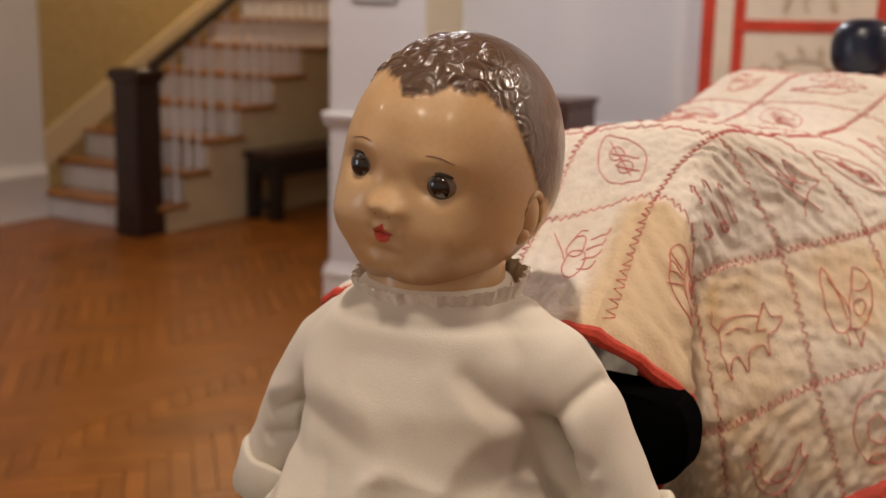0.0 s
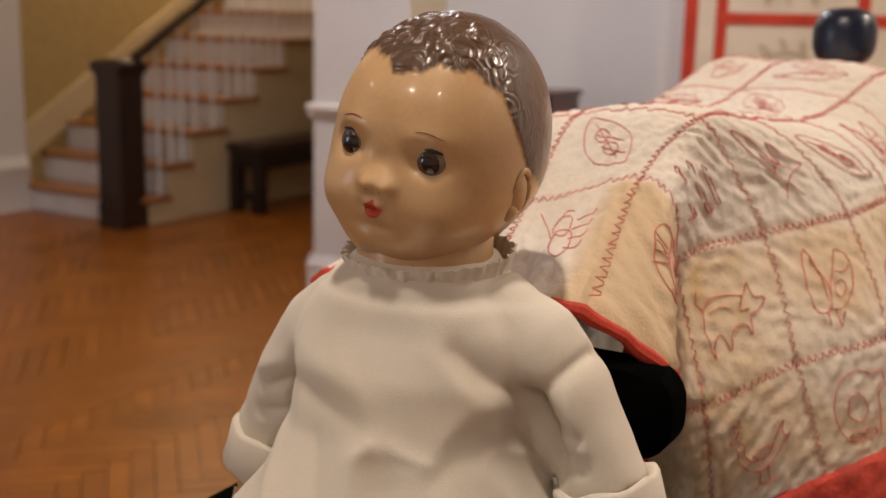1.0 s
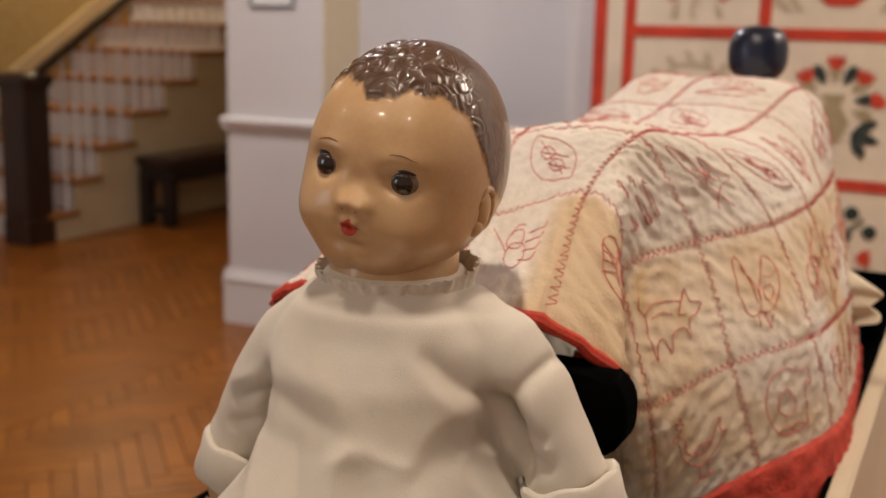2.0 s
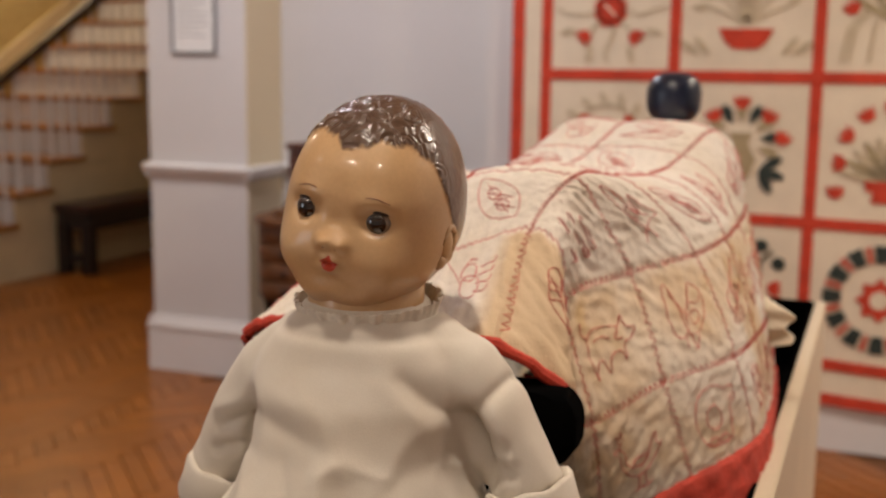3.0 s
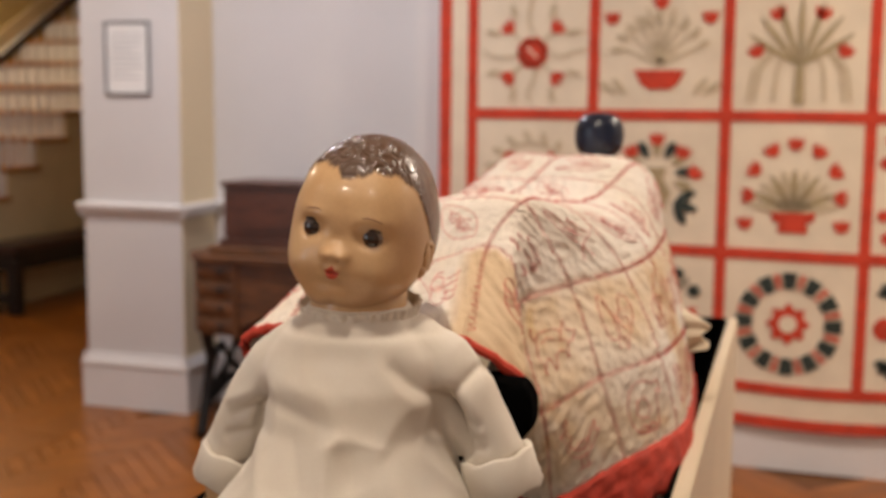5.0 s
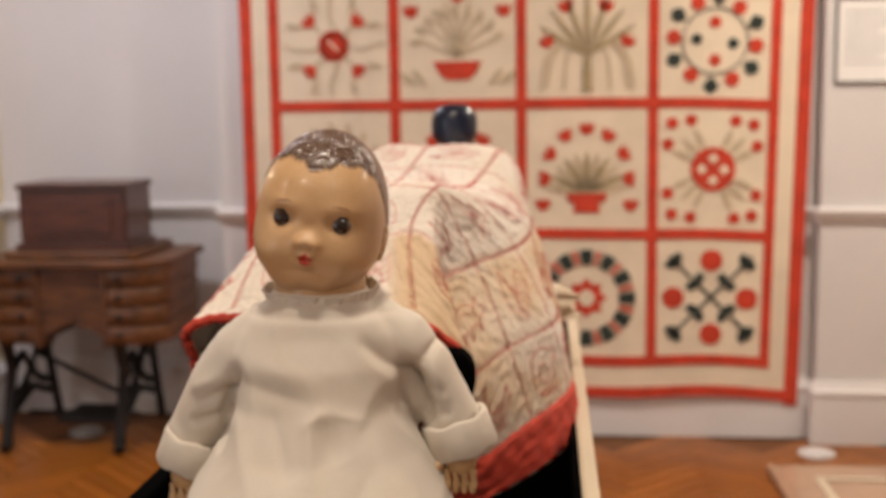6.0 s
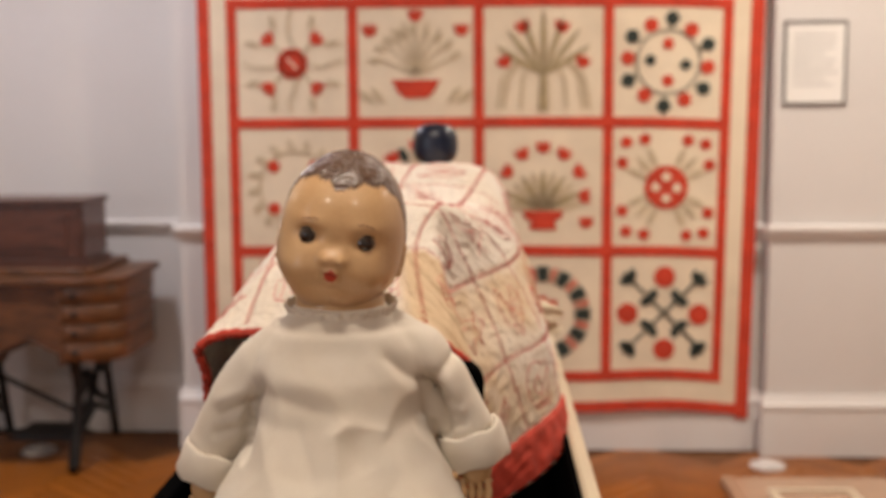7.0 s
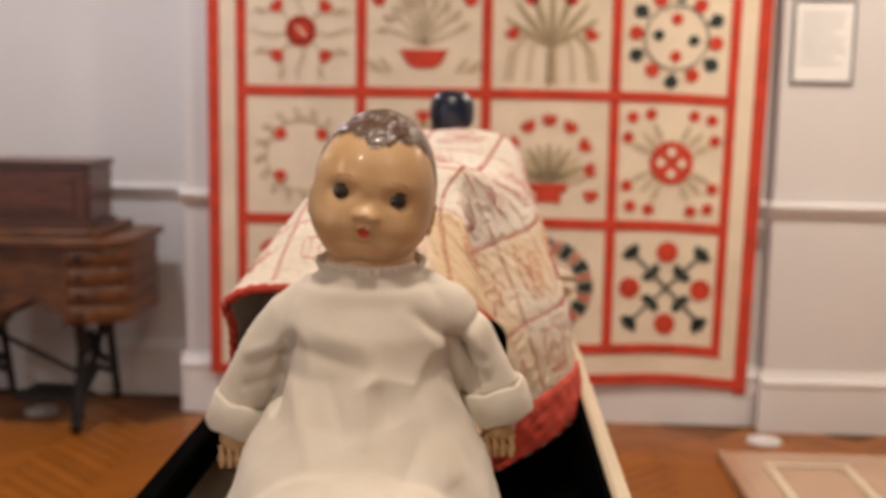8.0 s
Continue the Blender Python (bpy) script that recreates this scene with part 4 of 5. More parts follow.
SITTER = [curve_of((0.16, 0.14), (0.10, 0.46), (0.24, 0.80), (0.50, 0.92), (0.72, 0.82), (0.86, 0.84), (0.88, 0.66), (0.72, 0.54), (0.66, 0.30), (0.60, 0.10), (0.36, 0.06), (0.16, 0.14)), curve_of((0.30, 0.60), (0.44, 0.66), (0.52, 0.44), (0.38, 0.30), (0.26, 0.42), (0.30, 0.60)),
          oval(0.28, 0.14, 0.08, 0.06), oval(0.48, 0.12, 0.08, 0.06), curve_of((0.72, 0.66), (0.80, 0.70))]
TOOLS = [bar(0.50, 0.66, 0.50, -4), bar(0.54, 0.44, 0.72, -8), bar(0.58, 0.18, 0.78, -6), oval(0.24, 0.50, 0.07, 0.05), oval(0.70, 0.17, 0.05, 0.03), oval(0.82, 0.15, 0.05, 0.03), curve_of((0.2, 0.1), (0.2, 0.26), (0.3, 0.24))]
TOOLS = [[(y, x) for x, y in line] for line in TOOLS]
SUN = [oval(0.55, 0.45, 0.36, 0.30, 20), curve_of((0.30, 0.30), (0.55, 0.50), (0.84, 0.36)), *[curve_of((0.5 + 0.05 * k, 0.52), (0.40 + 0.1 * k, 0.74)) for k in range(4)], oval(0.56, 0.28, 0.08, 0.08)]
LEAF = [curve_of((0.10, 0.14), (0.20, 0.52), (0.50, 0.78), (0.92, 0.86), (0.80, 0.52), (0.52, 0.26), (0.10, 0.14)), curve_of((0.22, 0.30), (0.50, 0.52), (0.84, 0.78)), oval(0.40, 0.44, 0.12, 0.07, 40), oval(0.62, 0.62, 0.12, 0.07, 40), curve_of((0.30, 0.24), (0.44, 0.56)), curve_of((0.52, 0.34), (0.64, 0.70))]
BEETLE = [oval(0.34, 0.44, 0.20, 0.13, 20), oval(0.60, 0.52, 0.16, 0.11, 20), curve_of((0.44, 0.60), (0.60, 0.70), (0.92, 0.92)), *[curve_of((0.24 + 0.13 * k, 0.36), (0.24 + 0.14 * k, 0.20), (0.32 + 0.14 * k, 0.16)) for k in range(4)], curve_of((0.72, 0.60), (0.84, 0.56), (0.80, 0.46))]
MOTH = [curve_of((0.50, 0.30), (0.26, 0.60), (0.12, 0.92), (0.40, 0.76), (0.52, 0.50), (0.60, 0.78), (0.74, 0.62), (0.94, 0.52), (0.68, 0.42), (0.50, 0.30)), curve_of((0.50, 0.30), (0.36, 0.12)), curve_of((0.52, 0.30), (0.62, 0.14)), curve_of((0.34, 0.64), (0.46, 0.52), (0.40, 0.42)), curve_of((0.62, 0.62), (0.60, 0.50), (0.74, 0.52))]
CUP = [curve_of((0.25, 0.8), (0.3, 0.35), (0.5, 0.22), (0.7, 0.35), (0.75, 0.8)), oval(0.5, 0.8, 0.25, 0.07), curve_of((0.74, 0.7), (0.92, 0.62), (0.72, 0.42)), curve_of((0.34, 0.2), (0.66, 0.2)), oval(0.5, 0.52, 0.1, 0.1)]
FLOWER = [oval(0.5, 0.66, 0.09, 0.09), *[oval(0.5 + 0.2 * math.cos(k * 1.256), 0.66 + 0.2 * math.sin(k * 1.256), 0.11, 0.07, k * 72) for k in range(5)], curve_of((0.5, 0.46), (0.46, 0.28), (0.52, 0.08)), oval(0.64, 0.26, 0.13, 0.05, 35)]


def motif(drawing, s0, s1, v0, v1, flip=False):
    """One embroidered drawing, filling most of a square of the quilt."""
    e = new("stitched_motif")
    e.parent = drape
    for line in drawing:
        thread([on_drape(s0 + (s1 - s0) * (0.13 + 0.74 * b), v0 + (v1 - v0) * (0.13 + 0.74 * ((1 - a) if flip else a)), 0.0010) for a, b in line], e)


motif(ROOSTER, S_HEM, S_LOW, 0.14, 0.26)
motif(SITTER, S_HEM, S_LOW, 0.26, 0.38)
motif(PIG, S_LOW, S_MID, 0.14, 0.26)
motif(BIRD, S_LOW, S_MID, 0.26, 0.38)
motif(TOOLS, S_MID, S_RIDGE - 0.01, 0.145, 0.26)
motif(MOTH, S_MID, S_RIDGE, 0.26, 0.38)
motif(SUN, 0.345, S_RIDGE, 0.02, 0.13)
motif(LEAF, S_RIDGE, S_TOP, 0.14, 0.26)
motif(BEETLE, S_RIDGE, S_TOP, 0.02, 0.14)
rest_of = [CUP, FLOWER, MOTH, LEAF, BIRD, BEETLE, PIG]
count = 0
for s0, s1 in ((S_HEM, S_LOW), (S_LOW, S_MID), (S_MID, S_RIDGE), (S_RIDGE, S_TOP), (S_TOP, S_LEFT), (S_LEFT, 0.79), (0.79, 0.91)):
    for v0, v1 in zip((0.02,) + SEAM_V, SEAM_V + (0.98,)):
        seen_before = (s0 < S_RIDGE and v0 < 0.37) or (s0 == S_RIDGE and v0 < 0.25)
        if not seen_before:
            motif(rest_of[count % 7], s0, s1, v0, v1, count % 3 == 1)
            count += 1
bm = bmesh.new()
rows = []
for j in range(13):
    t = j / 12
    row = []
    for k in range(15):
        a = k / 14
        z = 1.155 - 0.03 * t - 0.085 * a * (1 - 0.55 * t)
        row.append(bm.verts.new((-0.162 + 0.064 * t + 0.006 * math.sin(a * 9), 1.30 - 0.02 * math.sin(math.pi * a) * (1 - t) - 0.014 * t + 0.004 * math.sin(a * 14 + t * 4), z)))
    rows.append(row)
for a, b in zip(rows, rows[1:]):
    for i in range(14):
        bm.faces.new((a[i], a[i + 1], b[i + 1], b[i])).smooth = True
r = bmesh.ops.extrude_face_region(bm, geom=list(bm.faces))
for q in r["geom"]:
    if isinstance(q, bmesh.types.BMVert):
        q.co.y += 0.008
part("turned_corner", bm, M_CREAMCLOTH, drape, "turned back cream cloth corner", True)

knob = thing("dark_ball", "glossy dark blue rounded wooden finial behind the quilt", "finial")
part("ball", lathe([(0.0405 * max(0.0, 1 - abs(q) ** 2.7) ** (1 / 2.7) + 0.001, 1.3785 + 0.0385 * q) for q in [math.sin(radians(-88 + 8 * k)) for k in range(23)]], -0.3075, 1.60, 32), M_BALL, knob, smooth=True)
part("post", lathe([(0.022, BED), (0.022, BED + 0.02), (0.012, BED + 0.03), (0.012, 1.342)], -0.3075, 1.60, 16), M_NEWEL, knob)

# ---- back support behind the doll ----
prop = thing("back_support", "black velvet padded back rest on a stand behind the doll", "support")


def pad(x0, x1, y0, y1, z0, z1, r):
    pts = []
    for cx_, cz_, a0 in ((x1 - r, z1 - r, 0), (x0 + r, z1 - r, 90), (x0 + r, z0 + r, 180), (x1 - r, z0 + r, 270)):
        for k in range(7):
            a = radians(a0 + 15 * k)
            pts.append((cx_ + r * math.cos(a), cz_ + r * math.sin(a)))
    return loft([[((x0 + x1) / 2 + (x - (x0 + x1) / 2) * q, y, (z0 + z1) / 2 + (z - (z0 + z1) / 2) * q) for x, z in pts] for y, q in ((y0, 0.94), (y0 + 0.006, 1), (y1 - 0.006, 1), (y1, 0.94))])


part("pad", pad(-0.50, -0.216, 0.69, 0.73, 1.104, 1.168, 0.026), M_VELVET, prop)
part("post", box(-0.38, -0.33, 0.70, 0.72, BED + 0.005, 1.12, 0.004), M_VELVET, prop)
part("foot", box(-0.42, -0.29, 0.69, 0.75, BED + 0.001, BED + 0.012, 0.003), M_VELVET, prop)


# ---- doll ----
def ellipsoid(c, r, bm, slot=0, u=16, v=10, turn=None):
    before = set(bm.faces)
    m = Matrix.Translation(c) @ (turn or Matrix.Identity(4)) @ Matrix.Diagonal((*r, 1))
    bmesh.ops.create_uvsphere(bm, u_segments=u, v_segments=v, radius=1, matrix=m)
    for f in bm.faces:
        if f not in before:
            f.material_index, f.smooth = slot, True


def ring(cx, cy, z, rx, ry, n=48, power=2.3):
    out = []
    for k in range(n):
        a = k * math.tau / n
        c, s = math.cos(a), math.sin(a)
        out.append((cx + rx * math.copysign(abs(c) ** (2 / power), c), cy + ry * math.copysign(abs(s) ** (2 / power), s), z))
    return out


def bent_tube(points, radii, n=24):
    """Rings along a bent line, for sleeves."""
    pts = [Vector(p) for p in points]
    rings = []
    for i, p in enumerate(pts):
        d = (pts[min(i + 1, len(pts) - 1)] - pts[max(i - 1, 0)]).normalized()
        a = d.cross(Vector((0, 1, 0))).normalized()
        b = d.cross(a)
        rings.append([p + a * radii[i] * math.cos(k * math.tau / n) + b * radii[i] * math.sin(k * math.tau / n) for k in range(n)])
    return rings


def gown_mesh():
    """The gown as one closed skin: body, lap and sleeves merged and smoothed."""
    bm = bmesh.new()
    NX, NY = -0.358, 0.602
    loft([ring(NX, NY + 0.008, 1.249, 0.044, 0.046), ring(NX, NY + 0.008, 1.240, 0.049, 0.050), ring(NX, NY + 0.006, 1.224, 0.066, 0.054), ring(NX, NY + 0.006, 1.207, 0.080, 0.058), ring(NX, NY, 1.18, 0.086, 0.064),
          ring(NX, NY - 0.002, 1.14, 0.081, 0.070), ring(NX, NY - 0.008, 1.10, 0.099, 0.085), ring(NX, NY - 0.02, 1.06, 0.122, 0.11), ring(NX, NY - 0.04, 1.0, 0.138, 0.14), ring(NX, NY - 0.05, BED + 0.003, 0.15, 0.15)], bm=bm)
    lap = []
    for y, w, h in ((0.60, 0.10, 0.13), (0.54, 0.125, 0.140), (0.47, 0.135, 0.136), (0.38, 0.142, 0.122), (0.28, 0.15, 0.10), (0.235, 0.14, 0.07)):
        lap.append([(NX + w * math.copysign(abs(math.cos(a)) ** 0.8, math.cos(a)), y, BED + 0.003 + max(0, (h + 0.04) * 1.06 * math.copysign(abs(math.sin(a)) ** 0.7, math.sin(a)))) for a in [k * math.tau / 40 for k in range(40)]])
    loft(lap, bm=bm)
    loft(bent_tube([(-0.400, 0.610, 1.208), (-0.434, 0.612, 1.182), (-0.460, 0.616, 1.152), (-0.481, 0.620, 1.12), (-0.494, 0.622, 1.092)], (0.034, 0.034, 0.031, 0.028, 0.025)), bm=bm)
    loft(bent_tube([(-0.318, 0.614, 1.212), (-0.284, 0.618, 1.192), (-0.260, 0.620, 1.165), (-0.241, 0.620, 1.135), (-0.229, 0.620, 1.112)], (0.034, 0.035, 0.032, 0.029, 0.026)), bm=bm)
    bmesh.ops.recalc_face_normals(bm, faces=bm.faces)
    me = bpy.data.meshes.new("gown_work")
    bm.to_mesh(me)
    bm.free()
    ob = new("gown_work", me)
    re = ob.modifiers.new("remesh", "REMESH")
    re.mode, re.voxel_size = "VOXEL", 0.0027
    sm = ob.modifiers.new("smooth", "SMOOTH")
    sm.factor, sm.iterations = 0.5, 9
    dg = bpy.context.evaluated_depsgraph_get()
    out = bpy.data.meshes.new_from_object(ob.evaluated_get(dg))
    bpy.data.objects.remove(ob)
    bpy.data.meshes.remove(me)
    return out


def fold_line(p, a, b, width, depth):
    """A crease along the line a-b in the front view."""
    ax, az, bx, bz = *a, *b
    t = max(0, min(1, ((p.x - ax) * (bx - ax) + (p.z - az) * (bz - az)) / ((bx - ax) ** 2 + (bz - az) ** 2)))
    d = math.hypot(p.x - ax - t * (bx - ax), p.z - az - t * (bz - az))
    return depth * math.exp(-(d / width) ** 1.3) * math.sin(math.pi * min(1, 0.15 + 0.85 * t)) ** 0.5


FOLDS = [((-0.305, 1.203), (-0.266, 1.170), 0.0070, -0.0085), ((-0.270, 1.174), (-0.250, 1.120), 0.0075, -0.0080), ((-0.315, 1.200), (-0.280, 1.165), 0.0080, 0.0035),
         ((-0.240, 1.204), (-0.266, 1.170), 0.0042, -0.0060), ((-0.266, 1.174), (-0.260, 1.154), 0.0045, -0.0150), ((-0.262, 1.160), (-0.252, 1.115), 0.0050, -0.0120), ((-0.262, 1.158), (-0.236, 1.148), 0.0042, -0.0075),
         ((-0.252, 1.182), (-0.236, 1.140), 0.0060, 0.0040), ((-0.250, 1.140), (-0.232, 1.128), 0.0045, -0.0060), ((-0.430, 1.178), (-0.446, 1.146), 0.0048, -0.0100), ((-0.446, 1.150), (-0.450, 1.100), 0.0055, -0.0130),
         ((-0.449, 1.150), (-0.480, 1.138), 0.0042, -0.0070), ((-0.452, 1.165), (-0.486, 1.150), 0.0060, 0.0035), ((-0.455, 1.125), (-0.486, 1.118), 0.0045, -0.0060),
         ((-0.354, 1.134), (-0.341, 1.147), 0.0070, 0.0050), ((-0.341, 1.147), (-0.303, 1.135), 0.0075, 0.0048), ((-0.354, 1.136), (-0.348, 1.085), 0.0075, 0.0052), ((-0.335, 1.128), (-0.325, 1.105), 0.0120, -0.0040),
         ((-0.425, 1.170), (-0.345, 1.150), 0.0120, -0.0040), ((-0.415, 1.190), (-0.340, 1.168), 0.0130, 0.0025), ((-0.390, 1.140), (-0.370, 1.090), 0.0100, -0.0045), ((-0.425, 1.130), (-0.395, 1.060), 0.0110, 0.0050),
         ((-0.300, 1.120), (-0.265, 1.055), 0.0110, 0.0050), ((-0.400, 1.050), (-0.310, 1.040), 0.0090, -0.0035), ((-0.300, 1.090), (-0.320, 1.045), 0.0080, -0.0040)]


def head_point(az, el):
    """Head surface in its own axes (right, front, up), by angles in degrees."""
    a, e = radians(az), radians(el)
    d = Vector((math.sin(a) * math.cos(e), math.cos(a) * math.cos(e), math.sin(e)))
    up = 0.0785 if d.z > 0 else 0.084
    ce = max(1e-3, math.cos(e))
    p = Vector((d.x * 0.0605, d.y * (0.069 if d.y > 0 else 0.094), d.z * up))
    if d.z < 0 and d.y > 0:
        p.y *= 1 + (ce ** -0.5 - 1) * smooth01(0, 0.5, d.y / ce) * (1 - smooth01(55, 88, -el))
    if d.y > 0:
        broad = (abs(math.sin(a)) ** 2.6 + abs(math.cos(a)) ** 2.6) ** (-1 / 2.6)
        p.x, p.y = p.x * broad, p.y * broad
    low = smooth01(0.0, -0.9, d.z)
    p.x *= 1 - 0.07 * low + 0.07 * math.exp(-((el + 24) / 18) ** 2)
    p.y += 0.010 * low * max(0, -d.y)
    n = p.normalized()
    if d.y <= 0.02:
        return p, n
    x, z = abs(p.x), p.z

    def at(cx, cz, wx, wz):
        return math.exp(-((x - cx) / wx) ** 2 - ((z - cz) / wz) ** 2)

    # full cheeks and a soft double chin swell outwards
    swell = 0.0075 * at(0.036, -0.033, 0.019, 0.018) + 0.0045 * at(0.020, -0.058, 0.022, 0.014)
    # nose, muzzle, lips, chin and eye sockets stand forward or back
    fwd = 0.0054 * at(0, -0.0160, 0.0082, 0.0068) + 0.0040 * at(0.0080, -0.0180, 0.0050, 0.0050) - 0.0012 * at(0, -0.003, 0.007, 0.007)
    fwd += 0.0040 * at(0, -0.026, 0.028, 0.022) + 0.0048 * at(0, -0.0325, 0.0125, 0.0095) - 0.0012 * at(0, -0.0243, 0.0035, 0.0026)
    fwd += 0.0019 * at(0.0034, -0.0290, 0.0034, 0.0022) + 0.0024 * at(0, -0.0368, 0.0046, 0.0026) - 0.0034 * at(0, -0.0327, 0.0042, 0.0017) - 0.0014 * at(0.0105, -0.033, 0.003, 0.004)
    fwd += 0.0050 * at(0, -0.053, 0.014, 0.010) - 0.0024 * at(0, -0.0435, 0.013, 0.0040)
    fwd += -0.0064 * at(0.0264, 0.0002, 0.0112, 0.0078) + 0.0016 * at(0.0264, 0.0150, 0.018, 0.007) + 0.0016 * at(0, 0.034, 0.036, 0.020)
    k = smooth01(0.02, 0.30, d.y)
    return p + n * (swell * k) + Vector((0, fwd * k, 0)), n


def face_point(x, z):
    """The head surface straight ahead of (x, z) in its own axes, and its outward way."""
    el, az = math.degrees(math.asin(max(-1, min(1, z / 0.08)))), math.degrees(math.asin(max(-1, min(1, x / 0.061))))
    for _ in range(8):
        p, n = head_point(az, el)
        az += math.degrees((x - p.x) / 0.062)
        el += math.degrees((z - p.z) / 0.08)
    p, n = head_point(az, el)
    return p, n


def hairline(az):
    """Elevation above which the painted hair starts."""
    w = abs(az)
    base = float(np.interp(w, [0, 15, 30, 48, 60, 68, 76, 84, 92, 110, 140, 180], [39, 42, 43.5, 41, 36, 26, 14, 2, -6, -16, -26, -30]))
    return base - 4.2 * math.exp(-((az + 4) / 14) ** 2) + 1.3 * math.sin(az * 0.30 + 0.6) * (1 - smooth01(60, 85, w)) + 0.3 * math.sin(az * 0.9)


def curl_centres():
    """Scattered centres of the moulded curls, in the head's own axes."""
    r, pts = random.Random(11), []
    for _ in range(6000):
        az, el = r.uniform(-180, 180), r.uniform(-40, 88)
        if el < hairline(az) + 1 or r.random() > math.cos(radians(el)):
            continue
        p, _n = head_point(az, el)
        if all((p - q).length > 0.0130 for q in pts):
            pts.append(p)
    tree = kdtree.KDTree(len(pts))
    for i, p in enumerate(pts):
        tree.insert(p, i)
    tree.balance()
    return tree


HEAD = Vector((-0.354, 0.622, 1.3195))
TILT_M = (Matrix.Rotation(radians(9.0), 4, "Y") @ Matrix.Rotation(radians(1), 4, "Z") @ Matrix.Rotation(radians(3), 4, "X"))


def head_place(p):
    q = TILT_M @ Vector((p[0], -p[1], p[2]))
    return HEAD + q


CURLS = curl_centres()


def build_doll():
    bm = bmesh.new()
    gown = gown_mesh()
    bm.from_mesh(gown)
    bpy.data.meshes.remove(gown)
    bm.normal_update()
    moves = []
    for v in bm.verts:
        p = v.co
        front = 1 if v.normal.y < 0.3 else 0.3
        d = sum(fold_line(p, *f) for f in FOLDS) * front
        w = noise.noise_vector((p.x * 11, p.y * 11, p.z * 9))
        ridge = 1 - abs(noise.noise((p.x * 17 + w.x, p.y * 17, p.z * 9 + w.z * 0.8)))
        calm = 1 - 0.7 * smooth01(1.16, 1.20, p.z)
        d += calm * (0.0034 * (ridge ** 3 - 0.45) + 0.0011 * noise.noise((p.x * 45, p.y * 45, p.z * 30)))
        gather = smooth01(1.205, 1.232, p.z)
        d += gather * 0.0002 * math.sin(150 * math.atan2(p.y - 0.608, p.x + 0.358) / 2) - 0.0015 * math.exp(-((p.z - 1.228) / 0.004) ** 2)
        moves.append(v.normal * d)
    for v, d in zip(bm.verts, moves):
        v.co += d
        v.co.z = max(v.co.z, BED + 0.0025)
    for _ in range(2):
        bmesh.ops.smooth_vert(bm, verts=bm.verts, factor=0.5, use_axis_x=True, use_axis_y=True, use_axis_z=True)
    for f in bm.faces:
        f.material_index, f.smooth = 0, True
    # cuffs
    for c0, c1, r in (((-0.488, 0.621, 1.098), (-0.4985, 0.622, 1.066), 0.0305), ((-0.2315, 0.620, 1.119), (-0.2215, 0.621, 1.086), 0.0315)):
        a, b = Vector(c0), Vector(c1)
        rings = []
        for t, q in ((0.12, 0.80), (0.0, 0.92), (0.0, 1.03), (0.06, 1.07), (0.5, 1.08), (0.94, 1.10), (1.0, 1.07), (1.0, 0.94), (0.5, 0.84)):
            rr = bent_tube([a + (b - a) * (t - 0.01), a + (b - a) * (t + 0.01)], (r * q, r * q), 28)[0]
            rings.append([p + Vector((0, 0, 0.0015 * math.sin(k * 1.3 + t * 4))) for k, p in enumerate(rr)])
        loft(rings, bm=bm, slot=0, caps=False)
    # lower arms with fingers
    for c, s in (((-0.496, 0.614, 1.078), -1), ((-0.224, 0.613, 1.098), 1)):
        c = Vector(c)
        tube([c + Vector((0, 0.002, 0.010)), c, c + Vector((0, -0.006, -0.012))], [0.015, 0.015, 0.017], 12, bm=bm, slot=2)
        ellipsoid(c + Vector((0, -0.008, -0.018)), (0.016, 0.011, 0.016), bm, 2)
        for k in range(4):
            b = c + Vector((s * (0.012 - 0.008 * k), -0.011, -0.026))
            tube([b, b + Vector((0, -0.006, -0.011)), b + Vector((0, -0.004, -0.021))], [0.0048, 0.0048, 0.003], 8, bm=bm, slot=2)
        b = c + Vector((-s * 0.016, -0.010, -0.014))
        tube([b, b + Vector((-s * 0.006, -0.007, -0.010)), b + Vector((-s * 0.006, -0.009, -0.018))], [0.005, 0.005, 0.003], 8, bm=bm, slot=2)
    # lace collar: a narrow upright frill with a scalloped edge
    rings = []
    for r, z, wob in ((0.0500, 1.2450, 0), (0.0518, 1.2490, 0.0002), (0.0530, 1.2535, 0.0005), (0.0542, 1.2570, 0.0010), (0.0552, 1.2600, 0.0014), (0.0543, 1.2602, 0.0014), (0.0522, 1.2535, 0.0006), (0.0490, 1.2480, 0)):
        ringp = []
        for k in range(220):
            t = k * math.tau / 220
            wave = wob * (math.sin(t * 23 + 1.5 * math.sin(t * 5)) + 0.6 * math.sin(t * 41))
            lip = (0.0014 * abs(math.sin(t * 34)) if z > 1.2585 else 0)
            ringp.append((-0.357 + (r + wave) * math.cos(t), 0.613 + (r + wave) * math.sin(t), z - 0.0110 + 0.0040 * math.sin(t) + lip))
        rings.append(ringp)
    loft(rings, bm=bm, slot=1, caps=False)
    loft([ring(-0.357, 0.608, z, r, r, 32, 2) for r, z in ((0.0435, 1.225), (0.0435, 1.262), (0.036, 1.280))], bm=bm, slot=2)
    # head
    hair = bm.verts.layers.float.new("hair")
    na, ne = 520, 360
    rows = []
    for j in range(1, ne):
        el = -90 + 180 * j / ne
        row = []
        for i in range(na):
            az = -180 + 360 * i / na
            p, n = head_point(az, el)
            h = el - hairline(az)
            if h > -3:
                k = smooth01(-3, 3, h)
                near, _, dist = CURLS.find(p)
                w = noise.noise_vector((p.x * 60, p.y * 60, p.z * 60))
                turn_a = math.atan2(p.z - near.z, p.x - near.x + 0.6 * (p.y - near.y))
                lock = 1 - smooth01(0.0, 0.0105, dist)
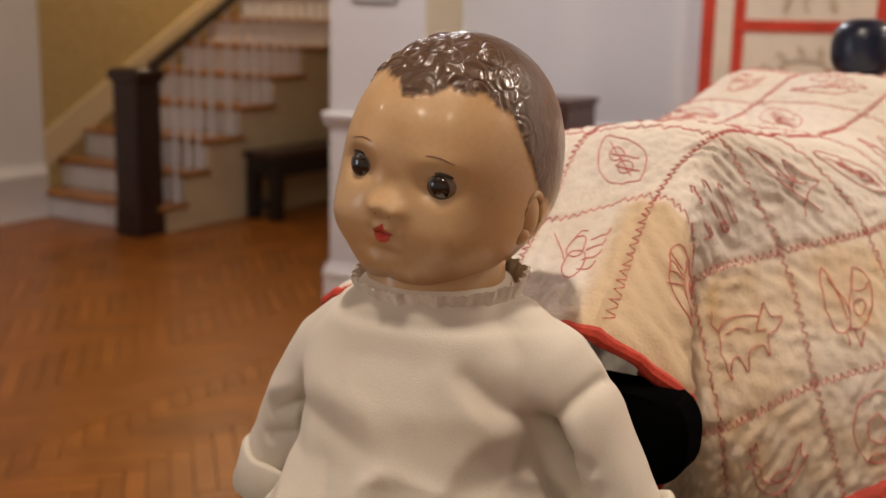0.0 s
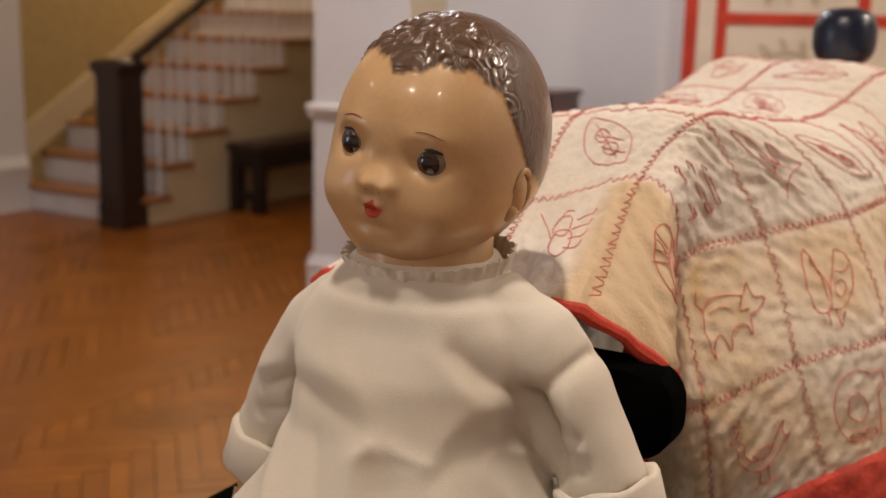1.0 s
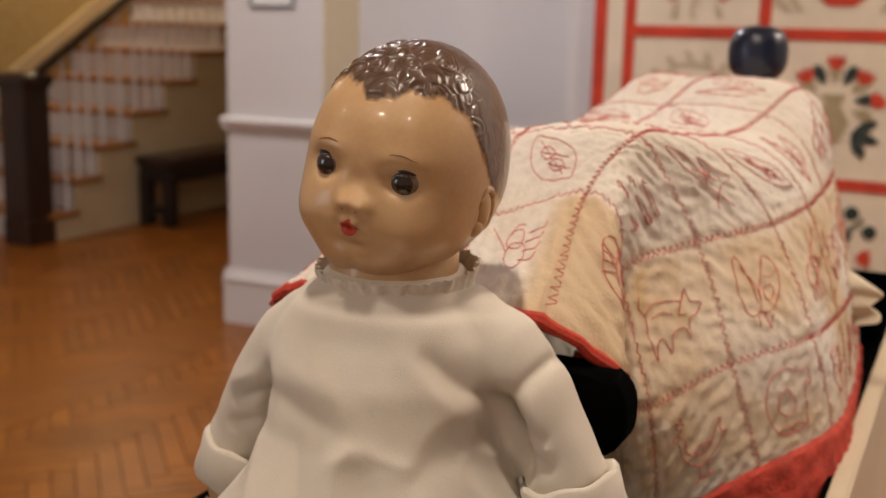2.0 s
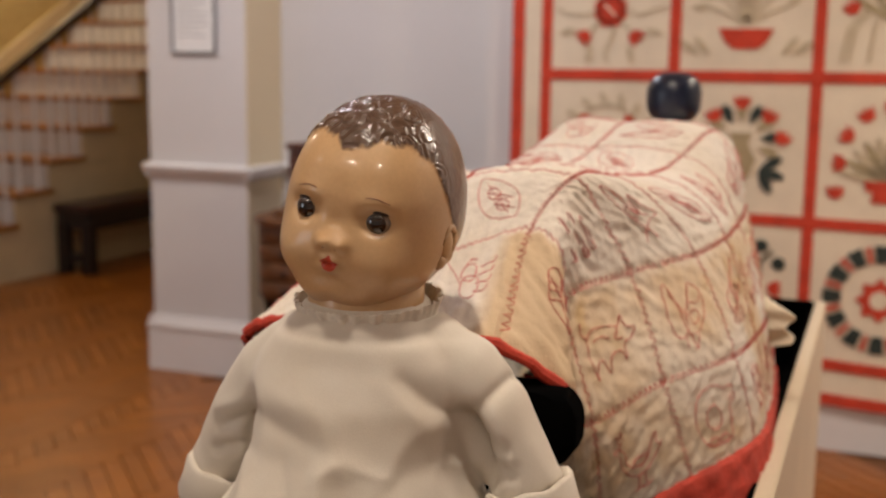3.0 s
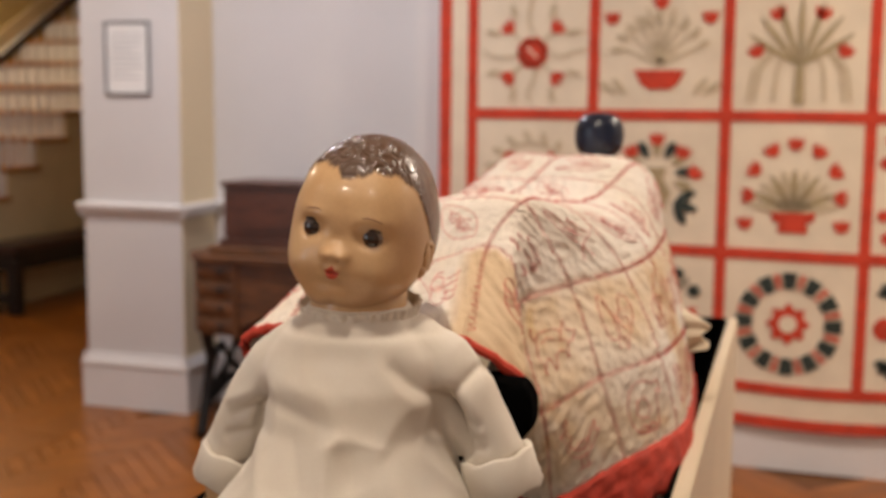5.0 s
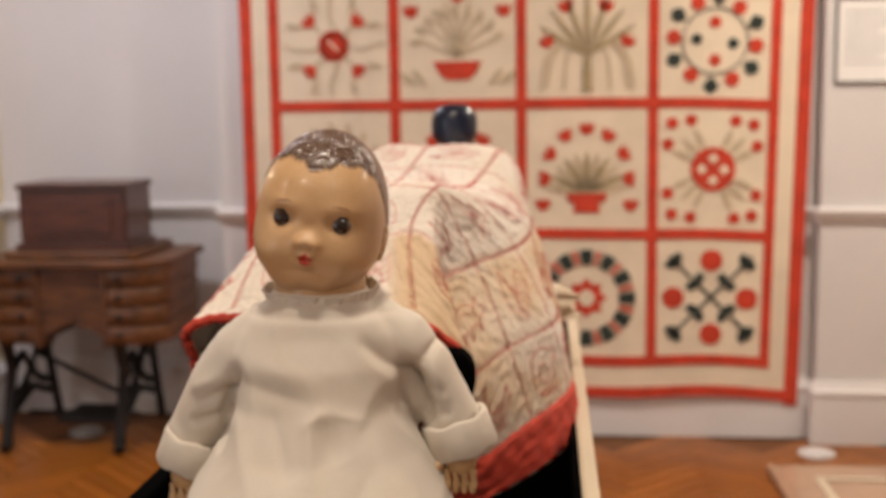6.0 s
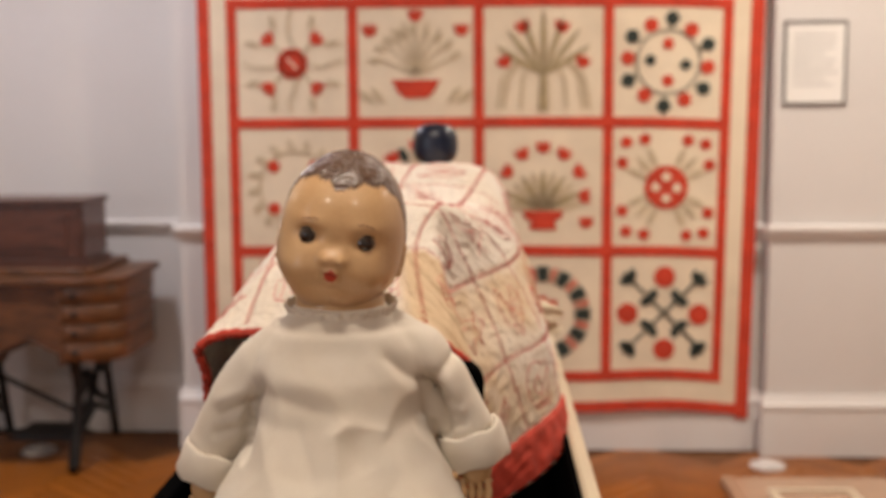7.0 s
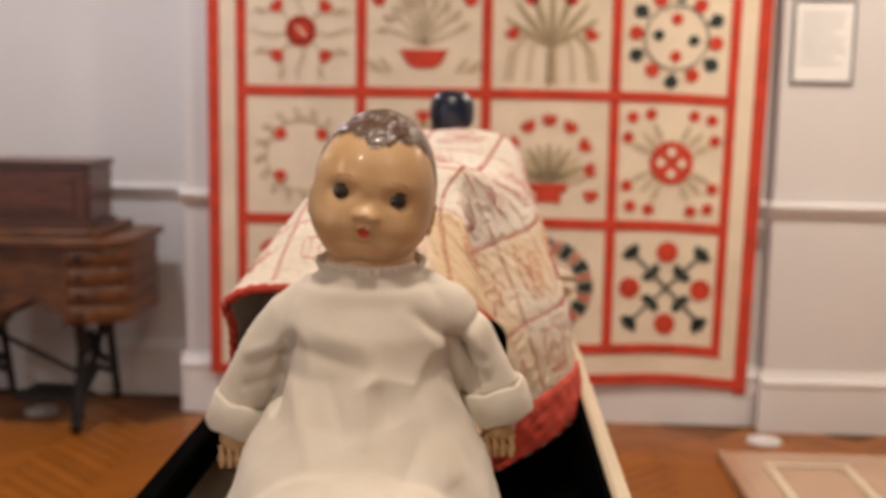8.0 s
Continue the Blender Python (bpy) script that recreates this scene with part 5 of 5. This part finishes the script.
                strand = math.sin(dist * 700 + turn_a + 15.0 * noise.noise((p.x * 58, p.y * 58, p.z * 58)) + 2.0 * w.z)
                rough_part = (1 - 0.85 * smooth01(58, 88, abs(az))) * (1 - 0.5 * smooth01(72, 88, el))
                p = p + n * (k * (0.0008 + rough_part * (0.0007 * lock + 0.00050 * strand + 0.0014 * w.y)) + k * 0.0002 * noise.noise((p.x * 260, p.y * 90, p.z * 90)))
            vert = bm.verts.new(head_place(p))
            vert[hair] = min(1, max(0, 0.5 + h / 7))
            row.append(vert)
        rows.append(row)
    for j, (a, b) in enumerate(zip(rows, rows[1:])):
        el = -90 + 180 * (j + 1.5) / ne
        for i in range(na):
            az = -180 + 360 * (i + 0.5) / na
            f = bm.faces.new((a[i], a[(i + 1) % na], b[(i + 1) % na], b[i]))
            f.smooth, f.material_index = True, 2
    for r, s in ((rows[0], 2), (rows[-1], 2)):
        f = bm.faces.new(r)
        f.material_index, f.smooth = s, True
    # eyes
    for s in (-1, 1):
        p, n = face_point(s * 0.0264, 0.0002)
        c = Vector((s * 0.0264, p.y - 0.0043, 0.0002))
        ax = Vector((s * 0.13, 1, -0.02)).normalized()

        def cap(r0, deg0, deg1, slot):
            side = ax.cross(Vector((0, 0, 1))).normalized()
            upv = side.cross(ax)
            rr = []
            for q in range(7):
                t = radians(deg0 + (deg1 - deg0) * q / 6)
                rr.append([head_place(c + ax * r0 * math.cos(t) + (side * math.cos(k * math.tau / 28) + upv * math.sin(k * math.tau / 28)) * r0 * math.sin(t)) for k in range(28)])
            loft(rr, bm=bm, slot=slot, caps=True)

        cap(0.0105, 88, 30, 6)
        cap(0.01065, 41, 16, 4)
        cap(0.0108, 17, 2, 5)
        # upper lid with its dark lash line
        lid = []
        for q in range(6):
            e = radians(82 - 7.5 * q)
            row = []
            for k in range(15):
                t = radians(-72 + 144 * k / 14)
                ee = e * (1 - 0.30 * (k / 7 - 1) ** 2)
                row.append(head_place(c + 0.0113 * Vector((math.sin(t) * math.cos(ee), math.cos(t) * math.cos(ee), math.sin(ee)))))
            lid.append(row)
        loft(lid, close=False, bm=bm, slot=7)
        edge = lid[-1]
        tube(edge, [0.0003 + 0.0009 * math.sin(math.pi * (k + 0.5) / 15) for k in range(15)], 6, bm=bm, slot=7)
        for k in range(9):
            t = -0.8 + 1.6 * k / 8
            pp, nn = face_point(s * 0.0264 + t * 0.0076, -0.0078 + 0.0022 * t * t)
            tube([head_place(pp + nn * 0.0001), head_place(pp + nn * 0.0001 + Vector((t * 0.0006, 0, -0.0014)))], 0.00014, 4, bm=bm, slot=9)
        brow = []
        for k in range(13):
            t = k / 12
            pp, nn = face_point(s * (0.0185 + 0.0165 * t), 0.0172 + 0.0010 * math.sin(math.pi * min(1, t * 1.15)) - 0.0022 * t * t)
            brow.append(head_place(pp + nn * 0.0001))
        tube(brow, [0.00030 * math.sin(math.pi * (0.1 + 0.85 * k / 12)) + 0.0001 for k in range(13)], 5, bm=bm, slot=9)
        # ear: a flat shell with a rolled rim and a lobe
        ec = Vector((s * 0.0570, 0.006, -0.0195))
        rim = []
        for k in range(19):
            t = radians(-110 + 290 * k / 18)
            rim.append(head_place(ec + Vector((s * 0.0042, -0.0100 * math.sin(t + 0.5), 0.0140 * math.cos(t + 0.5) * (1 if math.cos(t + 0.5) > 0 else 0.9)))))
        ellipsoid(head_place(ec), (0.0072, 0.0115, 0.0165), bm, 2, 24, 16, TILT_M @ Matrix.Rotation(radians(14), 4, 'X'))
        tube(rim, [0.0008 + 0.0022 * math.sin(math.pi * k / 18) for k in range(19)], 8, bm=bm, slot=2)
        ellipsoid(head_place(ec + Vector((s * 0.0005, 0.005, -0.0115))), (0.0058, 0.0068, 0.0066), bm, 2, 16, 10, TILT_M)
        pp, nn = face_point(s * 0.0048, -0.0212)
        ellipsoid(head_place(pp - nn * 0.0004), (0.0011, 0.0008, 0.0006), bm, 9, 10, 6)
    # painted mouth: a thin skin of paint over the moulded lips
    for upper in (True, False):
        rows = []
        for j in range(6):
            q = j / 5
            row = []
            for k in range(17):
                t = -1 + k / 8
                if upper:
                    top_z = -0.0278 + 0.0012 * math.cos(t * math.pi * 2) * (1 - abs(t)) - 0.0048 * t * t
                    z = -0.0326 * (1 - q) + top_z * q if abs(t) < 1 else -0.0326
                else:
                    z = -0.0326 - 0.0056 * q * math.sqrt(max(0, 1 - t * t))
                pp, nn = face_point(t * 0.0074 * (1 if upper else 0.80), z)
                row.append(head_place(pp + Vector((0, 0.00022, 0))))
            rows.append(row)
        loft(rows, close=False, bm=bm, slot=8)
    me = bpy.data.meshes.new("doll")
    bm.to_mesh(me)
    bm.free()
    for m in (M_GOWN, M_LACE, M_SKIN, M_LACE, M_EYE, M_PUPIL, M_EYEWHITE, M_LASH, M_LIP, M_BROW):
        me.materials.append(m)
    me.set_sharp_from_angle(angle=radians(65))
    return tagged(new("doll", me), "old composition doll in white cotton gown seated on velvet", "doll")


build_doll()

# ---- parquet ----
PL, PW = 0.42, 0.07


def plank_mesh(length, width):
    bm = box(-length / 2 + 0.001, length / 2 - 0.001, -width / 2 + 0.001, width / 2 - 0.001, -0.012, 0)
    for v in bm.verts:
        if v.co.z > -0.001:
            v.co.x *= 1 - 0.0025 / length
            v.co.y *= 1 - 0.0025 / width
    me = bpy.data.meshes.new("plank")
    bm.to_mesh(me)
    bm.free()
    me.materials.append(M_OAK)
    return me


def herringbone():
    """Centres and turns of the blocks: columns of V along y."""
    c = math.sqrt(0.5)
    out = []
    for col in range(-30, 22):
        x = col * PL * c
        for k in range(-60, 140):
            y = k * PW / c
            out.append((x, y + (0 if col % 2 else PW * c), 45 if col % 2 else -45))
    return out


floor_ob = bpy.data.objects["floor"]
PLANK = plank_mesh(PL, PW)
singles, rest = [], []
for x, y, a in herringbone():
    if not (-7.3 < x < -2.95 and -3.1 < y < 8.9):
        continue
    if -4.6 < x and 1.9 < y < 4.4 and len(singles) < 150:
        singles.append((x, y, a))
    else:
        rest.append((x, y, a))
for x, y, a in herringbone():
    if -2.95 <= x < 3.7 and -3.1 < y < 4.2:
        near = -2.3 < x < -0.9 and 2.6 < y < 4.0 and len(singles) < 290
        (singles if near else rest).append((x, y, a))
verts, faces = [], []


def join_blocks(mesh, places):
    base_v = [v.co.copy() for v in mesh.vertices]
    base_f = [tuple(p.vertices) for p in mesh.polygons]
    for x, y, a in places:
        m = pose(x, y, 0.0005 * math.sin(x * 91 + y * 57), 0, 0, a)
        o = len(verts)
        verts.extend(m @ v for v in base_v)
        faces.extend(tuple(o + i for i in f) for f in base_f)


join_blocks(PLANK, rest)
me = bpy.data.meshes.new("parquet_rest")
me.from_pydata(verts, [], faces)
me.materials.append(M_OAK)
rest_ob = new("parquet_rest", me)
rest_ob.parent = floor_ob
tagged(rest_ob, "polished oak herringbone parquet blocks", kind="stuff")
for x, y, a in singles:
    o = new("plank", PLANK)
    o.parent = floor_ob
    o.matrix_basis = pose(x, y, 0.0005 * math.sin(x * 91 + y * 57), 0, 0, a)

for k in range(7):
    part("border_board", box(-3.15, -2.945, -3.1 + 1.7 * k, -1.402 + 1.7 * k, -0.009, 0.0016, 0.0005), M_OAK, floor_ob)
